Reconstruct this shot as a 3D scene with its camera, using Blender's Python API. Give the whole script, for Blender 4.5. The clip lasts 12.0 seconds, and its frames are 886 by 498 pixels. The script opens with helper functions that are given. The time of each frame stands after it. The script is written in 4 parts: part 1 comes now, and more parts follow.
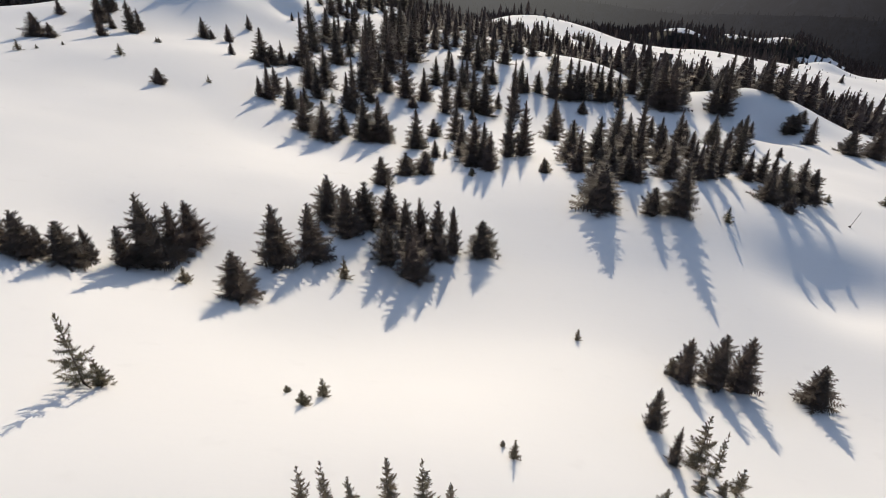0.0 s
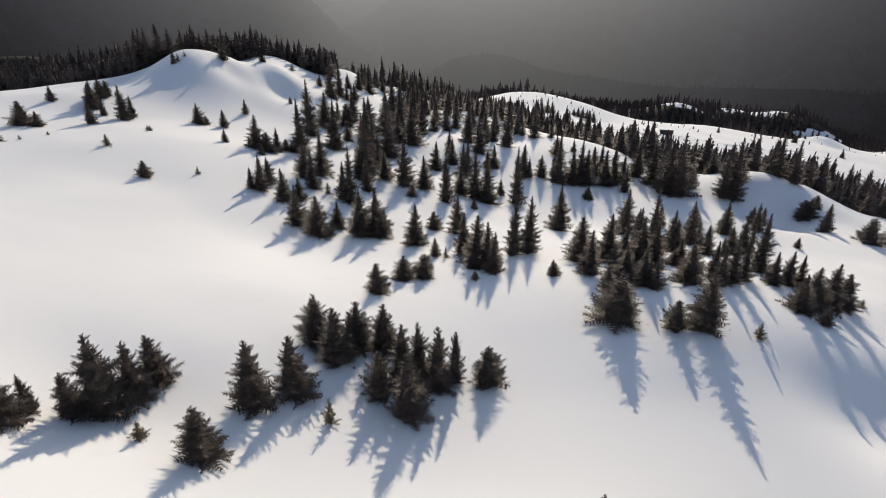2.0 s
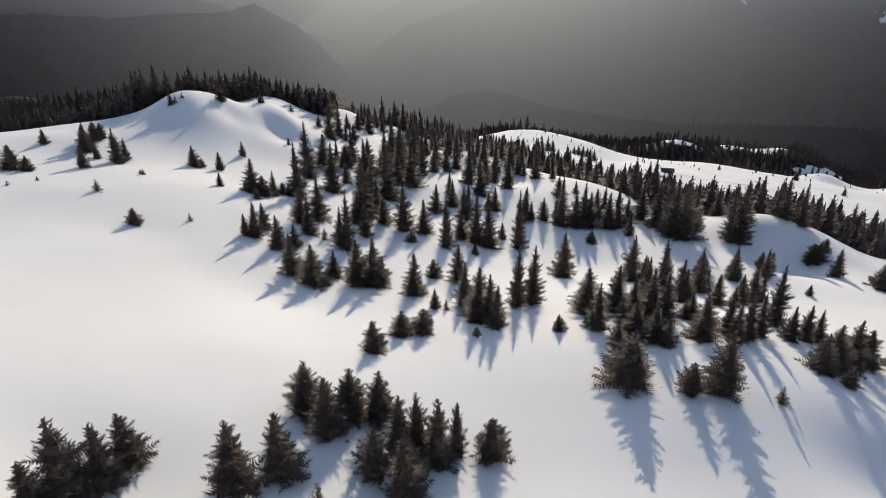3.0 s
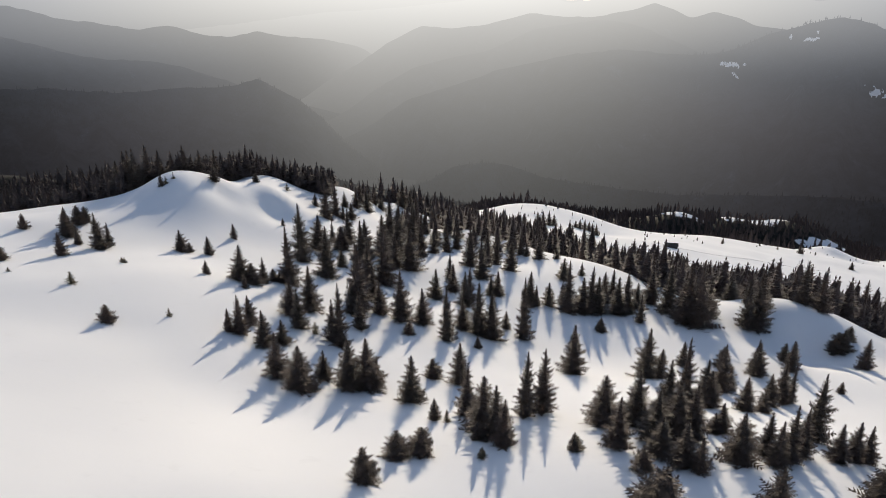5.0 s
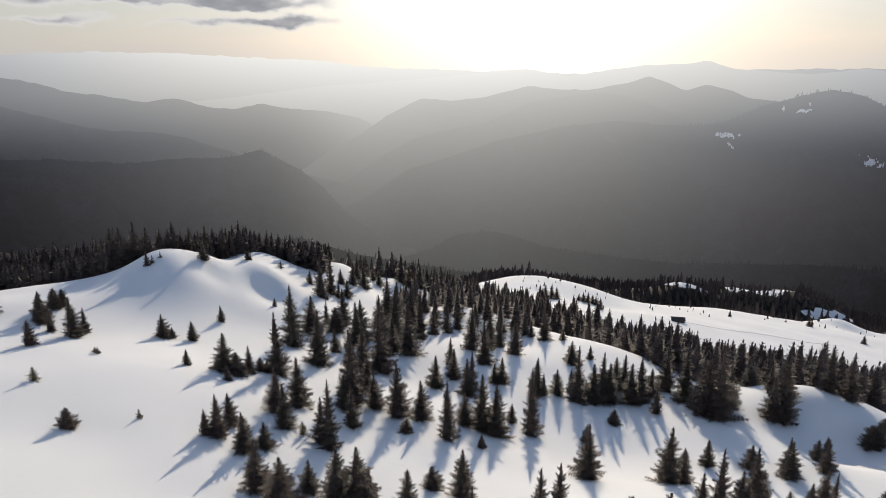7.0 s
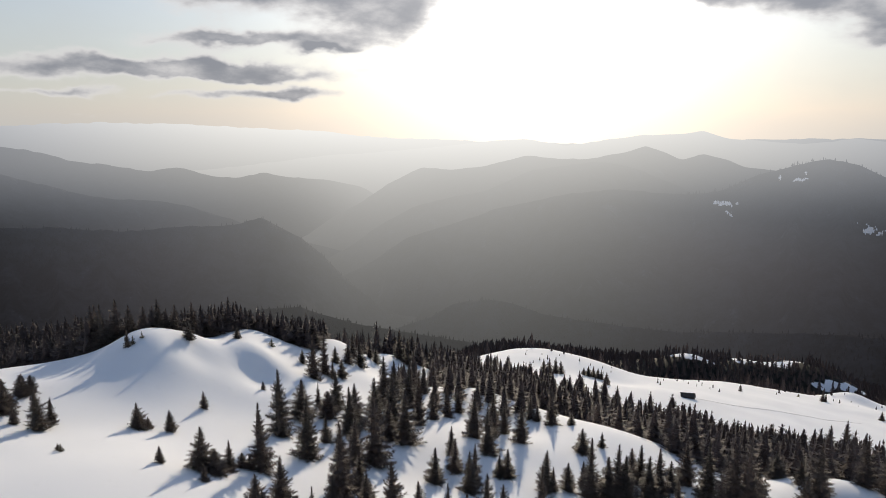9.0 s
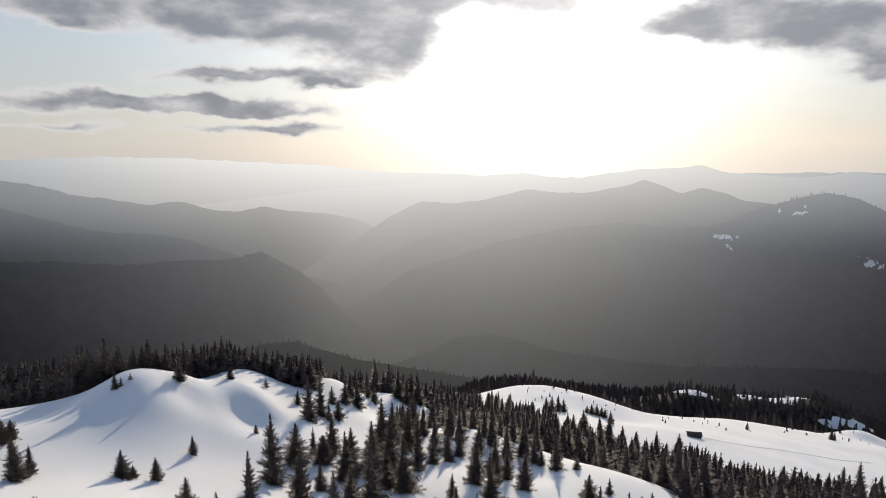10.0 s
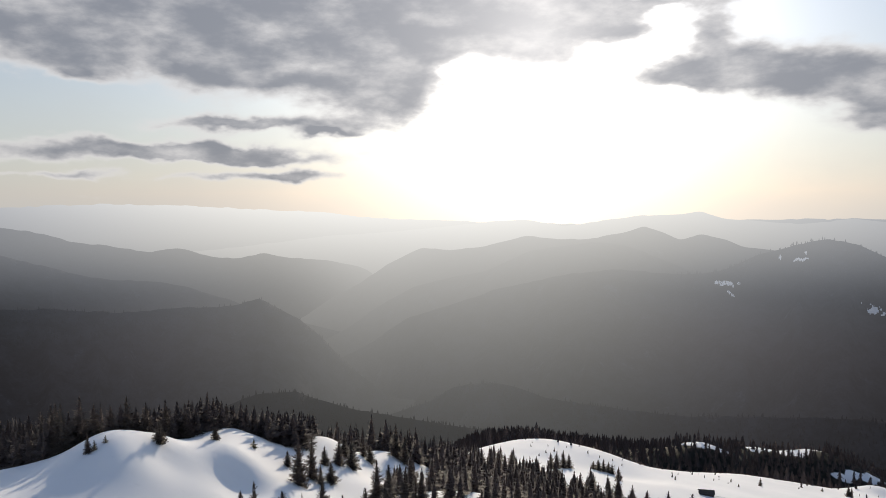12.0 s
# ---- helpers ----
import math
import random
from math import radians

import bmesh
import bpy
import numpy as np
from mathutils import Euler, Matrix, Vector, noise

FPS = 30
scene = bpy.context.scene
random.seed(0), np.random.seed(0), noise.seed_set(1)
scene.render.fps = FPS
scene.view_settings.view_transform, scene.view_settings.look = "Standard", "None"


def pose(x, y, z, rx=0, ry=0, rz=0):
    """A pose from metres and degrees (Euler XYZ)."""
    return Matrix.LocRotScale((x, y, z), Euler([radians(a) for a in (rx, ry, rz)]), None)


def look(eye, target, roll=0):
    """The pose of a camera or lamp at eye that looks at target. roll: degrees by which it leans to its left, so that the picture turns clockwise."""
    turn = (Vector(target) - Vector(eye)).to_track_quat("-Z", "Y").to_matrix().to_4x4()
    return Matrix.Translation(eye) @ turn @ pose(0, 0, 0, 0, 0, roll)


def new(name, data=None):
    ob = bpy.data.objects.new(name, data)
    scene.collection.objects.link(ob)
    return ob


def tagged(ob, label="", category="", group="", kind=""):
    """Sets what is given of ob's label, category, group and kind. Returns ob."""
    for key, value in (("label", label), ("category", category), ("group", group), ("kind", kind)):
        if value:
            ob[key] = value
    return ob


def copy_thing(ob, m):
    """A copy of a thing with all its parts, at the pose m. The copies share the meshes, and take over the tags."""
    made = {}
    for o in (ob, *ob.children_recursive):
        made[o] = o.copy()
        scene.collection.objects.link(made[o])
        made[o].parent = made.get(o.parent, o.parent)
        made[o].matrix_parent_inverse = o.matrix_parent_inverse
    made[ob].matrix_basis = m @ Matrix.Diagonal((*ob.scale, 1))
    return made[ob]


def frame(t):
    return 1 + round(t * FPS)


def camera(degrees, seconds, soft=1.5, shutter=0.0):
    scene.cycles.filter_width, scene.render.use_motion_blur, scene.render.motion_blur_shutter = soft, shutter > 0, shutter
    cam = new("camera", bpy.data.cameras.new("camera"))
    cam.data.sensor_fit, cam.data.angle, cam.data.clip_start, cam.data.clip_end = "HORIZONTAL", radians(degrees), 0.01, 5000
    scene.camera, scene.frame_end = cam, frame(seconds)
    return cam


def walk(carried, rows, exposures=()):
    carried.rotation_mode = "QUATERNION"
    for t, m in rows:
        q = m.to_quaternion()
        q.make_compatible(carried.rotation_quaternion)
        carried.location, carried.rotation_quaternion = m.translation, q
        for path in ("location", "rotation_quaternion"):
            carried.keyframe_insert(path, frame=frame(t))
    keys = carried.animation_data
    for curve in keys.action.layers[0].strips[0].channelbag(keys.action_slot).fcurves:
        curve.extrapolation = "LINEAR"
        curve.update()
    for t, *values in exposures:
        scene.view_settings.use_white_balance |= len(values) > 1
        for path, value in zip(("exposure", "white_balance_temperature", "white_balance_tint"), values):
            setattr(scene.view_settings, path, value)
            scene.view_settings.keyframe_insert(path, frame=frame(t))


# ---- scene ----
cam = camera(65.2, 12.0, soft=0.6)
METRES, EYE, TILT, LEAN, TURN = 36.0, 40.0, -36.4, 0.0, 0.0
ROWS = [
    (0.0, 0.0, 0.0, 0.0, 0.0, 0.0, 0.0),
    (0.5, -0.0001, 0.0312, 0.0233, 0.01, 1.27, 0.02),
    (1.0, -0.0004, 0.067, 0.0499, 0.02, 2.75, 0.04),
    (1.5, -0.0004, 0.0987, 0.0736, 0.03, 4.05, 0.06),
    (2.0, -0.0005, 0.1348, 0.1006, 0.04, 5.53, 0.08),
    (2.5, -0.0003, 0.1707, 0.1278, 0.05, 7.03, 0.09),
    (3.0, -0.0005, 0.2027, 0.1513, 0.05, 8.36, 0.09),
    (5.0, -0.0011, 0.3376, 0.2512, 0.06, 14.0, 0.17),
    (5.5, -0.0014, 0.3692, 0.2747, 0.05, 15.29, 0.17),
    (6.0, -0.0006, 0.406, 0.3014, 0.08, 16.78, 0.2),
    (6.5, -0.0005, 0.437, 0.3246, 0.08, 18.08, 0.21),
    (7.0, -0.002, 0.4737, 0.3511, 0.07, 19.57, 0.23),
    (9.0, -0.0027, 0.6071, 0.4515, 0.07, 25.11, 0.25),
    (9.5, -0.0031, 0.6439, 0.4781, 0.06, 26.59, 0.26),
    (10.0, -0.0034, 0.6756, 0.5021, 0.08, 27.87, 0.29),
    (10.5, -0.0042, 0.7125, 0.5278, 0.07, 29.35, 0.3),
    (11.0, -0.0052, 0.7435, 0.5499, 0.07, 30.6, 0.31),
    (11.5, -0.0045, 0.7773, 0.5732, 0.09, 31.41, 0.35),
    (12.0, -0.0024, 0.8049, 0.5931, 0.1, 31.71, 0.35),
]
walk(cam, [(t, pose(0, 0, EYE, TILT, LEAN, TURN) @ pose(METRES * x, METRES * y, METRES * z, 90 + pitch, roll, yaw)) for t, x, y, z, yaw, pitch, roll in ROWS],
     [(0.0, 0.0, 6600, 10), (3.0, 0.0, 6500, 10), (12.0, 0.0, 6500, 10)])

# ---- daylight: a low sun behind broken cloud ----
SUN_AZ, SUN_EL = 7.7, 12.0
sun_way = Vector((math.sin(radians(SUN_AZ)) * math.cos(radians(SUN_EL)), math.cos(radians(SUN_AZ)) * math.cos(radians(SUN_EL)), math.sin(radians(SUN_EL))))
lamp = bpy.data.lights.new("sun", "SUN")
lamp.energy, lamp.angle, lamp.color = 3.95, radians(0.53), (1.0, 0.86, 0.66)
sun = new("sun", lamp)
sun.matrix_world = look(sun_way * 900, (0, 0, 0))


class Nodes:
    """Short hand for building a node tree."""

    def __init__(self, tree):
        self.tree = tree
        tree.nodes.clear()

    def add(self, kind, **settings):
        n = self.tree.nodes.new(kind)
        for key, value in settings.items():
            setattr(n, key, value)
        return n

    def put(self, socket, value):
        if isinstance(value, bpy.types.NodeSocket):
            self.tree.links.new(value, socket)
        else:
            socket.default_value = value

    def math(self, op, a, b=0.0, c=0.0):
        n = self.add("ShaderNodeMath", operation=op)
        for i, v in enumerate((a, b, c)):
            self.put(n.inputs[i], v)
        return n.outputs[0]

    def ramp(self, value, low, high, out_low=0.0, out_high=1.0):
        n = self.add("ShaderNodeMapRange", interpolation_type="SMOOTHSTEP")
        for i, v in enumerate((value, low, high, out_low, out_high)):
            self.put(n.inputs[i], v)
        return n.outputs[0]

    def mix(self, amount, a, b, blend="MIX"):
        n = self.add("ShaderNodeMix", data_type="RGBA", blend_type=blend)
        self.put(n.inputs[0], amount)
        self.put(n.inputs[6], a)
        self.put(n.inputs[7], b)
        return n.outputs[2]

    def noise(self, vector, scale, detail=4.0, rough=0.55):
        n = self.add("ShaderNodeTexNoise")
        self.put(n.inputs["Vector"], vector)
        self.put(n.inputs["Scale"], scale)
        n.inputs["Detail"].default_value, n.inputs["Roughness"].default_value = detail, rough
        return n.outputs["Fac"]

    def stretch(self, vector, scale, shift=(0, 0, 0)):
        n = self.add("ShaderNodeMapping")
        self.put(n.inputs["Vector"], vector)
        n.inputs["Scale"].default_value, n.inputs["Location"].default_value = scale, shift
        return n.outputs[0]

    def bump(self, height, strength, distance):
        n = self.add("ShaderNodeBump")
        self.put(n.inputs["Height"], height)
        n.inputs["Strength"].default_value, n.inputs["Distance"].default_value = strength, distance
        return n.outputs[0]


# Cloud banks by bearing and height in degrees, half width and half height, weight
CLOUDS = [
    (-30.4, 13.2, 7.1, 3.1, 1.6), (-20.9, 12.9, 10.7, 3.96, 1.5), (-15.6, 11.4, 8.4, 4.48, 1.5), (-5.1, 8.7, 5.8, 3.78, 1.7), (-3.6, 14, 17.6, 4.39, 1.6), (7.7, 13.5, 6.7, 3.68, 1.5),
    (-12.3, 21, 30, 7.03, 1.9), (-29.9, 9.3, 4.5, 1.3, 0.85), (-26.8, 8.7, 2, 0.7, 0.8), (-15.8, 5.4, 8.5, 0.66, 1.45), (-9.2, 4.7, 1.8, 0.3, 1.4), (-23.2, 3.4, 13.5, 1.0, 1.6),
    (-15.4, 3, 7.6, 0.8, 1.4), (-17.2, 1.3, 8.5, 0.6, 1.2), (-29.9, 1.7, 6, 0.45, 1.0), (-11.1, 1.4, 3.5, 0.7, 1.05), (-29, 0, 9.2, 0.41, 0.3), (18.6, 8.6, 5, 1.3, 1.3),
    (23.4, 9.3, 5, 2.5, 1.25), (28.6, 8.2, 5.7, 1.79, 1.4), (31.8, 6.1, 4.3, 1.92, 1.3), (21.6, 12.2, 2.6, 2.4, 0.85), (16.4, 14, 6.3, 0.64, 0.9), (14.6, 12.6, 2.6, 0.82, 0.7),
    (32.2, 4.3, 3, 0.85, 0.7), (40, 9, 9, 3, 1.2), (-45, 5, 12, 2, 1.1),
]
world = bpy.data.worlds.new("sky")
scene.world = world
world.use_nodes = True
w = Nodes(world.node_tree)
way = w.add("ShaderNodeTexCoord").outputs["Generated"]
sky = w.add("ShaderNodeTexSky", sky_type="NISHITA", sun_disc=False, sun_elevation=radians(SUN_EL), sun_rotation=radians(SUN_AZ), altitude=1500)
part_xyz = w.add("ShaderNodeSeparateXYZ")
w.put(part_xyz.inputs[0], way)
az = w.math("MULTIPLY", w.math("ARCTAN2", part_xyz.outputs[0], part_xyz.outputs[1]), 57.296)
el = w.math("MULTIPLY", w.math("ARCSINE", part_xyz.outputs[2]), 57.296)
drift = w.noise(w.stretch(way, (12, 12, 28)), 1.0, 6.0, 0.54)
fleck = w.noise(w.stretch(way, (34, 34, 80), (3, 1, 0)), 1.0, 6.0, 0.62)
bank = w.math("SUBTRACT", w.noise(w.stretch(way, (2.2, 2.2, 5)), 1.0, 3.0), 0.52)
bank = w.math("SUBTRACT", w.math("MULTIPLY", bank, w.ramp(el, 15.0, 28.0, 0.0, 7.0)), 0.55)
az = w.math("ADD", az, w.math("MULTIPLY", w.math("SUBTRACT", w.noise(w.stretch(way, (7, 7, 14), (5, 0, 2)), 1.0, 4.0), 0.5), 9.0))
el = w.math("ADD", el, w.math("MULTIPLY", w.math("SUBTRACT", w.noise(w.stretch(way, (10, 10, 18), (0, 7, 1)), 1.0, 4.0), 0.5), 3.0))
heap = -0.62
for a, e, wide, tall, weight in CLOUDS:
    p = w.math("POWER", w.math("DIVIDE", w.math("SUBTRACT", az, a), wide), 2.0)
    q = w.math("POWER", w.math("DIVIDE", w.math("SUBTRACT", el, e), tall), 2.0)
    heap = w.math("ADD", heap, w.math("MULTIPLY", w.math("EXPONENT", w.math("MULTIPLY", w.math("ADD", p, q), -1.3)), weight))
bank = w.math("MAXIMUM", bank, heap)
thick = w.math("ADD", w.math("MINIMUM", bank, 0.75), w.math("MULTIPLY", w.math("SUBTRACT", drift, 0.5), 1.7))
thick = w.math("ADD", thick, w.math("MULTIPLY", w.math("SUBTRACT", fleck, 0.5), 0.16))
cover = w.ramp(thick, -0.22, 0.5)
dot = w.add("ShaderNodeVectorMath", operation="DOT_PRODUCT")
w.put(dot.inputs[0], way)
dot.inputs[1].default_value = sun_way
off = w.math("MULTIPLY", w.math("ARCCOSINE", w.math("MINIMUM", dot.outputs["Value"], 1.0)), 57.296)
glow = w.math("EXPONENT", w.math("DIVIDE", off, -7.5))
halo = w.math("EXPONENT", w.math("DIVIDE", off, -22.0))
haze = w.math("MULTIPLY", w.ramp(el, -2.0, 18.0, 1.0, 0.3), w.ramp(el, 18.0, 40.0, 1.0, 0.15))
clear = w.mix(1.0, sky.outputs[0], (0.113, 0.115, 0.122, 1), "MULTIPLY")
high = w.add("ShaderNodeVectorMath", operation="SCALE")
w.put(high.inputs[0], clear)
w.put(high.inputs["Scale"], w.ramp(el, 18.0, 45.0, 1.0, 1.5))
clear = w.mix(w.math("MULTIPLY", haze, 0.9), high.outputs[0], (0.455, 0.455, 0.46, 1))
white = w.add("ShaderNodeVectorMath", operation="SCALE")
white.inputs[0].default_value = (1.0, 0.96, 0.9)
w.put(white.inputs["Scale"], w.math("ADD", w.math("MULTIPLY", glow, 3.0), w.math("MULTIPLY", halo, 0.22)))
clear = w.mix(1.0, clear, white.outputs[0], "ADD")
grey = w.mix(w.ramp(thick, 0.08, 0.95), (0.74, 0.72, 0.715, 1), (0.24, 0.253, 0.292, 1))
through_light = w.add("ShaderNodeVectorMath", operation="SCALE")
through_light.inputs[0].default_value = (1.0, 0.95, 0.9)
w.put(through_light.inputs["Scale"], w.math("MULTIPLY", glow, 0.35))
grey = w.mix(1.0, grey, through_light.outputs[0], "ADD")
back = w.add("ShaderNodeBackground")
w.put(back.inputs["Color"], w.mix(w.math("MULTIPLY", cover, 0.93), clear, grey))
back.inputs["Strength"].default_value = 1.0
w.put(w.add("ShaderNodeOutputWorld").inputs[0], back.outputs[0])


# ---- materials ----
def material(name):
    m = bpy.data.materials.new(name)
    m.use_nodes = True
    n = Nodes(m.node_tree)
    surface = n.add("ShaderNodeBsdfPrincipled")
    out = n.add("ShaderNodeOutputMaterial")
    n.put(out.inputs["Surface"], surface.outputs[0])
    return m, n, surface, out


def place(n):
    return n.add("ShaderNodeNewGeometry").outputs["Position"]


def make_ground():
    """Wind-packed snow; needle litter and broken snow under the closed forest."""
    m, n, s, _ = material("snow")
    p = place(n)
    broad, fine = n.noise(p, 0.035, 3), n.noise(p, 2.2, 5)
    ripple = n.noise(n.stretch(p, (0.35, 1.5, 0.6)), 1.0, 4, 0.6)
    snow = n.mix(n.ramp(broad, 0.35, 0.65), (0.86, 0.86, 0.87, 1), (0.80, 0.805, 0.82, 1))
    snow = n.mix(n.ramp(n.noise(p, 0.6, 4), 0.6, 0.75, 0.0, 0.25), snow, (0.74, 0.74, 0.75, 1))
    litter = n.mix(n.ramp(n.noise(p, 0.25, 5), 0.4, 0.62), (0.014, 0.014, 0.011, 1), (0.038, 0.033, 0.028, 1))
    wood = n.add("ShaderNodeAttribute", attribute_name="wood")
    edge = n.math("ADD", wood.outputs["Fac"], n.math("MULTIPLY", n.math("SUBTRACT", n.noise(p, 0.12, 5), 0.5), 0.5))
    n.put(s.inputs["Base Color"], n.mix(n.ramp(edge, 0.42, 0.58), snow, litter))
    s.inputs["Roughness"].default_value = 0.85
    s.inputs["Specular IOR Level"].default_value = 0.12
    relief_height = n.math("ADD", n.math("MULTIPLY", ripple, 0.7), n.math("MULTIPLY", fine, 0.3))
    n.put(s.inputs["Normal"], n.bump(relief_height, 0.12, 0.1))
    return m


def painted_haze(n, p, level, spread, fade=None):
    """Sunlit haze painted as emission onto far slopes: brightest below the sun, thinning to both sides and down into
    the valley.
    """
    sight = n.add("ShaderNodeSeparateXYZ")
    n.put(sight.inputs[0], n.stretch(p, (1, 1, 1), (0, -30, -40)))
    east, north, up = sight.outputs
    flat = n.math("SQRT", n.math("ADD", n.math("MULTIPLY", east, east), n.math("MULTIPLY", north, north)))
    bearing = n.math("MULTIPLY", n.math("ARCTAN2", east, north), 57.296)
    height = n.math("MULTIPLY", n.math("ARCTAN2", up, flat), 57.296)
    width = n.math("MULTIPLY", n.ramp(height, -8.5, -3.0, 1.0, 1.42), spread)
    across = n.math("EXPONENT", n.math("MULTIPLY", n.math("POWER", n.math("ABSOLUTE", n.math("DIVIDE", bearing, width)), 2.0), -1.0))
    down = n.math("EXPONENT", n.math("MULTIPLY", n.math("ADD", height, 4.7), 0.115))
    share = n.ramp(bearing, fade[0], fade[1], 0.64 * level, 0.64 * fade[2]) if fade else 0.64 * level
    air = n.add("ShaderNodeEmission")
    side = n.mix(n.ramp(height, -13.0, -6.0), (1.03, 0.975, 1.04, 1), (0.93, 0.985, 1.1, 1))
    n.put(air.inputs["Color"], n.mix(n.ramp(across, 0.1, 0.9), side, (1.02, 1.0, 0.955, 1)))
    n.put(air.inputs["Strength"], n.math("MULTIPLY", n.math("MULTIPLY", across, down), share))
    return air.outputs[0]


def make_needles(name, dark, light, brown, air=0.0):
    """Spruce needles; air: the share of haze painted as emission onto a far wood."""
    m, n, s, out = material(name)
    p = place(n)
    info = n.add("ShaderNodeObjectInfo")
    tint = n.mix(n.noise(p, 1.3, 4), dark, light)
    tint = n.mix(n.math("MULTIPLY", info.outputs["Random"], 0.5), tint, brown)
    island = n.add("ShaderNodeNewGeometry").outputs["Random Per Island"]
    tint = n.mix(n.math("MULTIPLY", island, 0.35), tint, brown)
    n.put(s.inputs["Base Color"], tint)
    s.inputs["Roughness"].default_value = 0.7
    s.inputs["Specular IOR Level"].default_value = 0.25
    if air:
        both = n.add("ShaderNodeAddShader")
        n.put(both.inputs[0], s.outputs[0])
        n.put(both.inputs[1], painted_haze(n, p, air, 25.5))
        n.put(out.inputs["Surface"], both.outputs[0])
    return m


def make_bark():
    m, n, s, _ = material("bark")
    p = place(n)
    n.put(s.inputs["Base Color"], n.mix(n.noise(n.stretch(p, (9, 9, 2)), 1.0, 5), (0.05, 0.04, 0.033, 1), (0.16, 0.13, 0.11, 1)))
    s.inputs["Roughness"].default_value = 0.9
    n.put(s.inputs["Normal"], n.bump(n.noise(n.stretch(p, (14, 14, 3)), 1.0, 4), 0.6, 0.03))
    return m


def make_plank(name, a, b):
    m, n, s, _ = material(name)
    p = place(n)
    n.put(s.inputs["Base Color"], n.mix(n.noise(n.stretch(p, (3, 3, 18)), 1.0, 5), a, b))
    s.inputs["Roughness"].default_value = 0.85
    return m


def make_backdrop(name, level, spread, clarity, fade=None, snowy=False):
    """Far wooded mountainside glowing with painted haze; clarity: how much of its own colour is kept, dimmed for that
    haze.
    """
    m, n, s, out = material(name)
    p = place(n)
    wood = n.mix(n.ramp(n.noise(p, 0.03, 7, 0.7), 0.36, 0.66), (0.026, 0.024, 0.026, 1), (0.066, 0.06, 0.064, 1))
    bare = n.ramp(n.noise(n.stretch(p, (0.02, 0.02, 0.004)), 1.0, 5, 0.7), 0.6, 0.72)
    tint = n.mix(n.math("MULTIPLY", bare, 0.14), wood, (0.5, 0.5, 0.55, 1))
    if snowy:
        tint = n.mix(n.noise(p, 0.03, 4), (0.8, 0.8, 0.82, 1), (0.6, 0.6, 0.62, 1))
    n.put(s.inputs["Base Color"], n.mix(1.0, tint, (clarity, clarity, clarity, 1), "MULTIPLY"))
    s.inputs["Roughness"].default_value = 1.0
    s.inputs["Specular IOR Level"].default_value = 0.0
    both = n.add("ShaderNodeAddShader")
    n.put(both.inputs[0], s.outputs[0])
    n.put(both.inputs[1], painted_haze(n, p, level, spread, fade))
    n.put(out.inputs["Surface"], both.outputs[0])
    return m


SNOW = make_ground()
NEEDLES = make_needles("needles", (0.063, 0.052, 0.043, 1), (0.106, 0.088, 0.066, 1), (0.138, 0.092, 0.077, 1))
SPRIGS = make_needles("sprigs", (0.08, 0.072, 0.045, 1), (0.14, 0.125, 0.07, 1), (0.18, 0.13, 0.09, 1))
WOODS = make_needles("far_needles", (0.055, 0.045, 0.041, 1), (0.086, 0.07, 0.059, 1), (0.112, 0.078, 0.07, 1))
# Valley woods glow faintly: haze is painted into their needles
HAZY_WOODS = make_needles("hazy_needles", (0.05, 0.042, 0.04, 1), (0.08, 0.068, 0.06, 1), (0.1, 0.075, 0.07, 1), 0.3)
BARK = make_bark()


# ---- the ground ----
def lattice(i, j, seed):
    h = (i * 374761393 + j * 668265263 + seed * 974634541) & 0xFFFFFFFF
    h = ((h ^ (h >> 13)) * 1274126177) & 0xFFFFFFFF
    return ((h ^ (h >> 16)) & 0xFFFF) / 65535.0


def rough(x, y, size, seed):
    """Smooth noise from -1 to 1 with humps about as wide as size."""
    u, v = np.asarray(x, float) / size, np.asarray(y, float) / size
    i, j = np.floor(u).astype(np.int64), np.floor(v).astype(np.int64)
    a, b = u - i, v - j
    a, b = a * a * a * (a * (6 * a - 15) + 10), b * b * b * (b * (6 * b - 15) + 10)
    low = lattice(i, j, seed) * (1 - a) + lattice(i + 1, j, seed) * a
    top = lattice(i, j + 1, seed) * (1 - a) + lattice(i + 1, j + 1, seed) * a
    return 2 * (low * (1 - b) + top * b) - 1


# Swells and hollows of the hillside: rise, east, north, spread in metres
KNOLLS = [
    (-2.98, 0, 80, 16), (6.44, -12, 192, 9), (3.3, 20, 140, 16), (-2.57, -72, 150, 9), (3.26, 54, 108, 9), (4.79, 40, 290, 16), (-2.85, 30, 168,
    9), (-1.84, 0, 36, 9), (7.68, 210, 420, 50), (3.1, -54, 108, 9), (2.94, -6, 6, 9), (2.28, 24, 54, 9), (1.47, -36, 84, 9), (-3.14, -102, 186,
    28), (2.93, 6, 156, 9), (1.13, -64, 122, 6), (-3.12, 18, 174, 9), (-2.6, 18, 90, 9),
]
DRIFTS = [
    (-2.2, -12, 60, 9), (-2.28, 18, 24, 9), (-7.35, 180, 60, 50), (-3.34, 36, 162, 9), (-5.19, -120, 168, 28), (-8.45, 150, 180, 50), (-4.71, 186,
    366, 28), (0.91, 32, 130, 6), (2.11, 180, 314, 6), (-2.02, -12, 166, 6), (-5.19, -120, 168, 28), (-4.9, 78, 348, 28), (-2.57, 60, 258, 9),
    (-3.48, -78, 144, 9), (-1.42, 0, 106, 6), (-8.46, -90, 270, 50), (-1.42, 12, 134, 6), (-4.24, 204, 366, 28), (-3.12, 186, 294, 9),
]
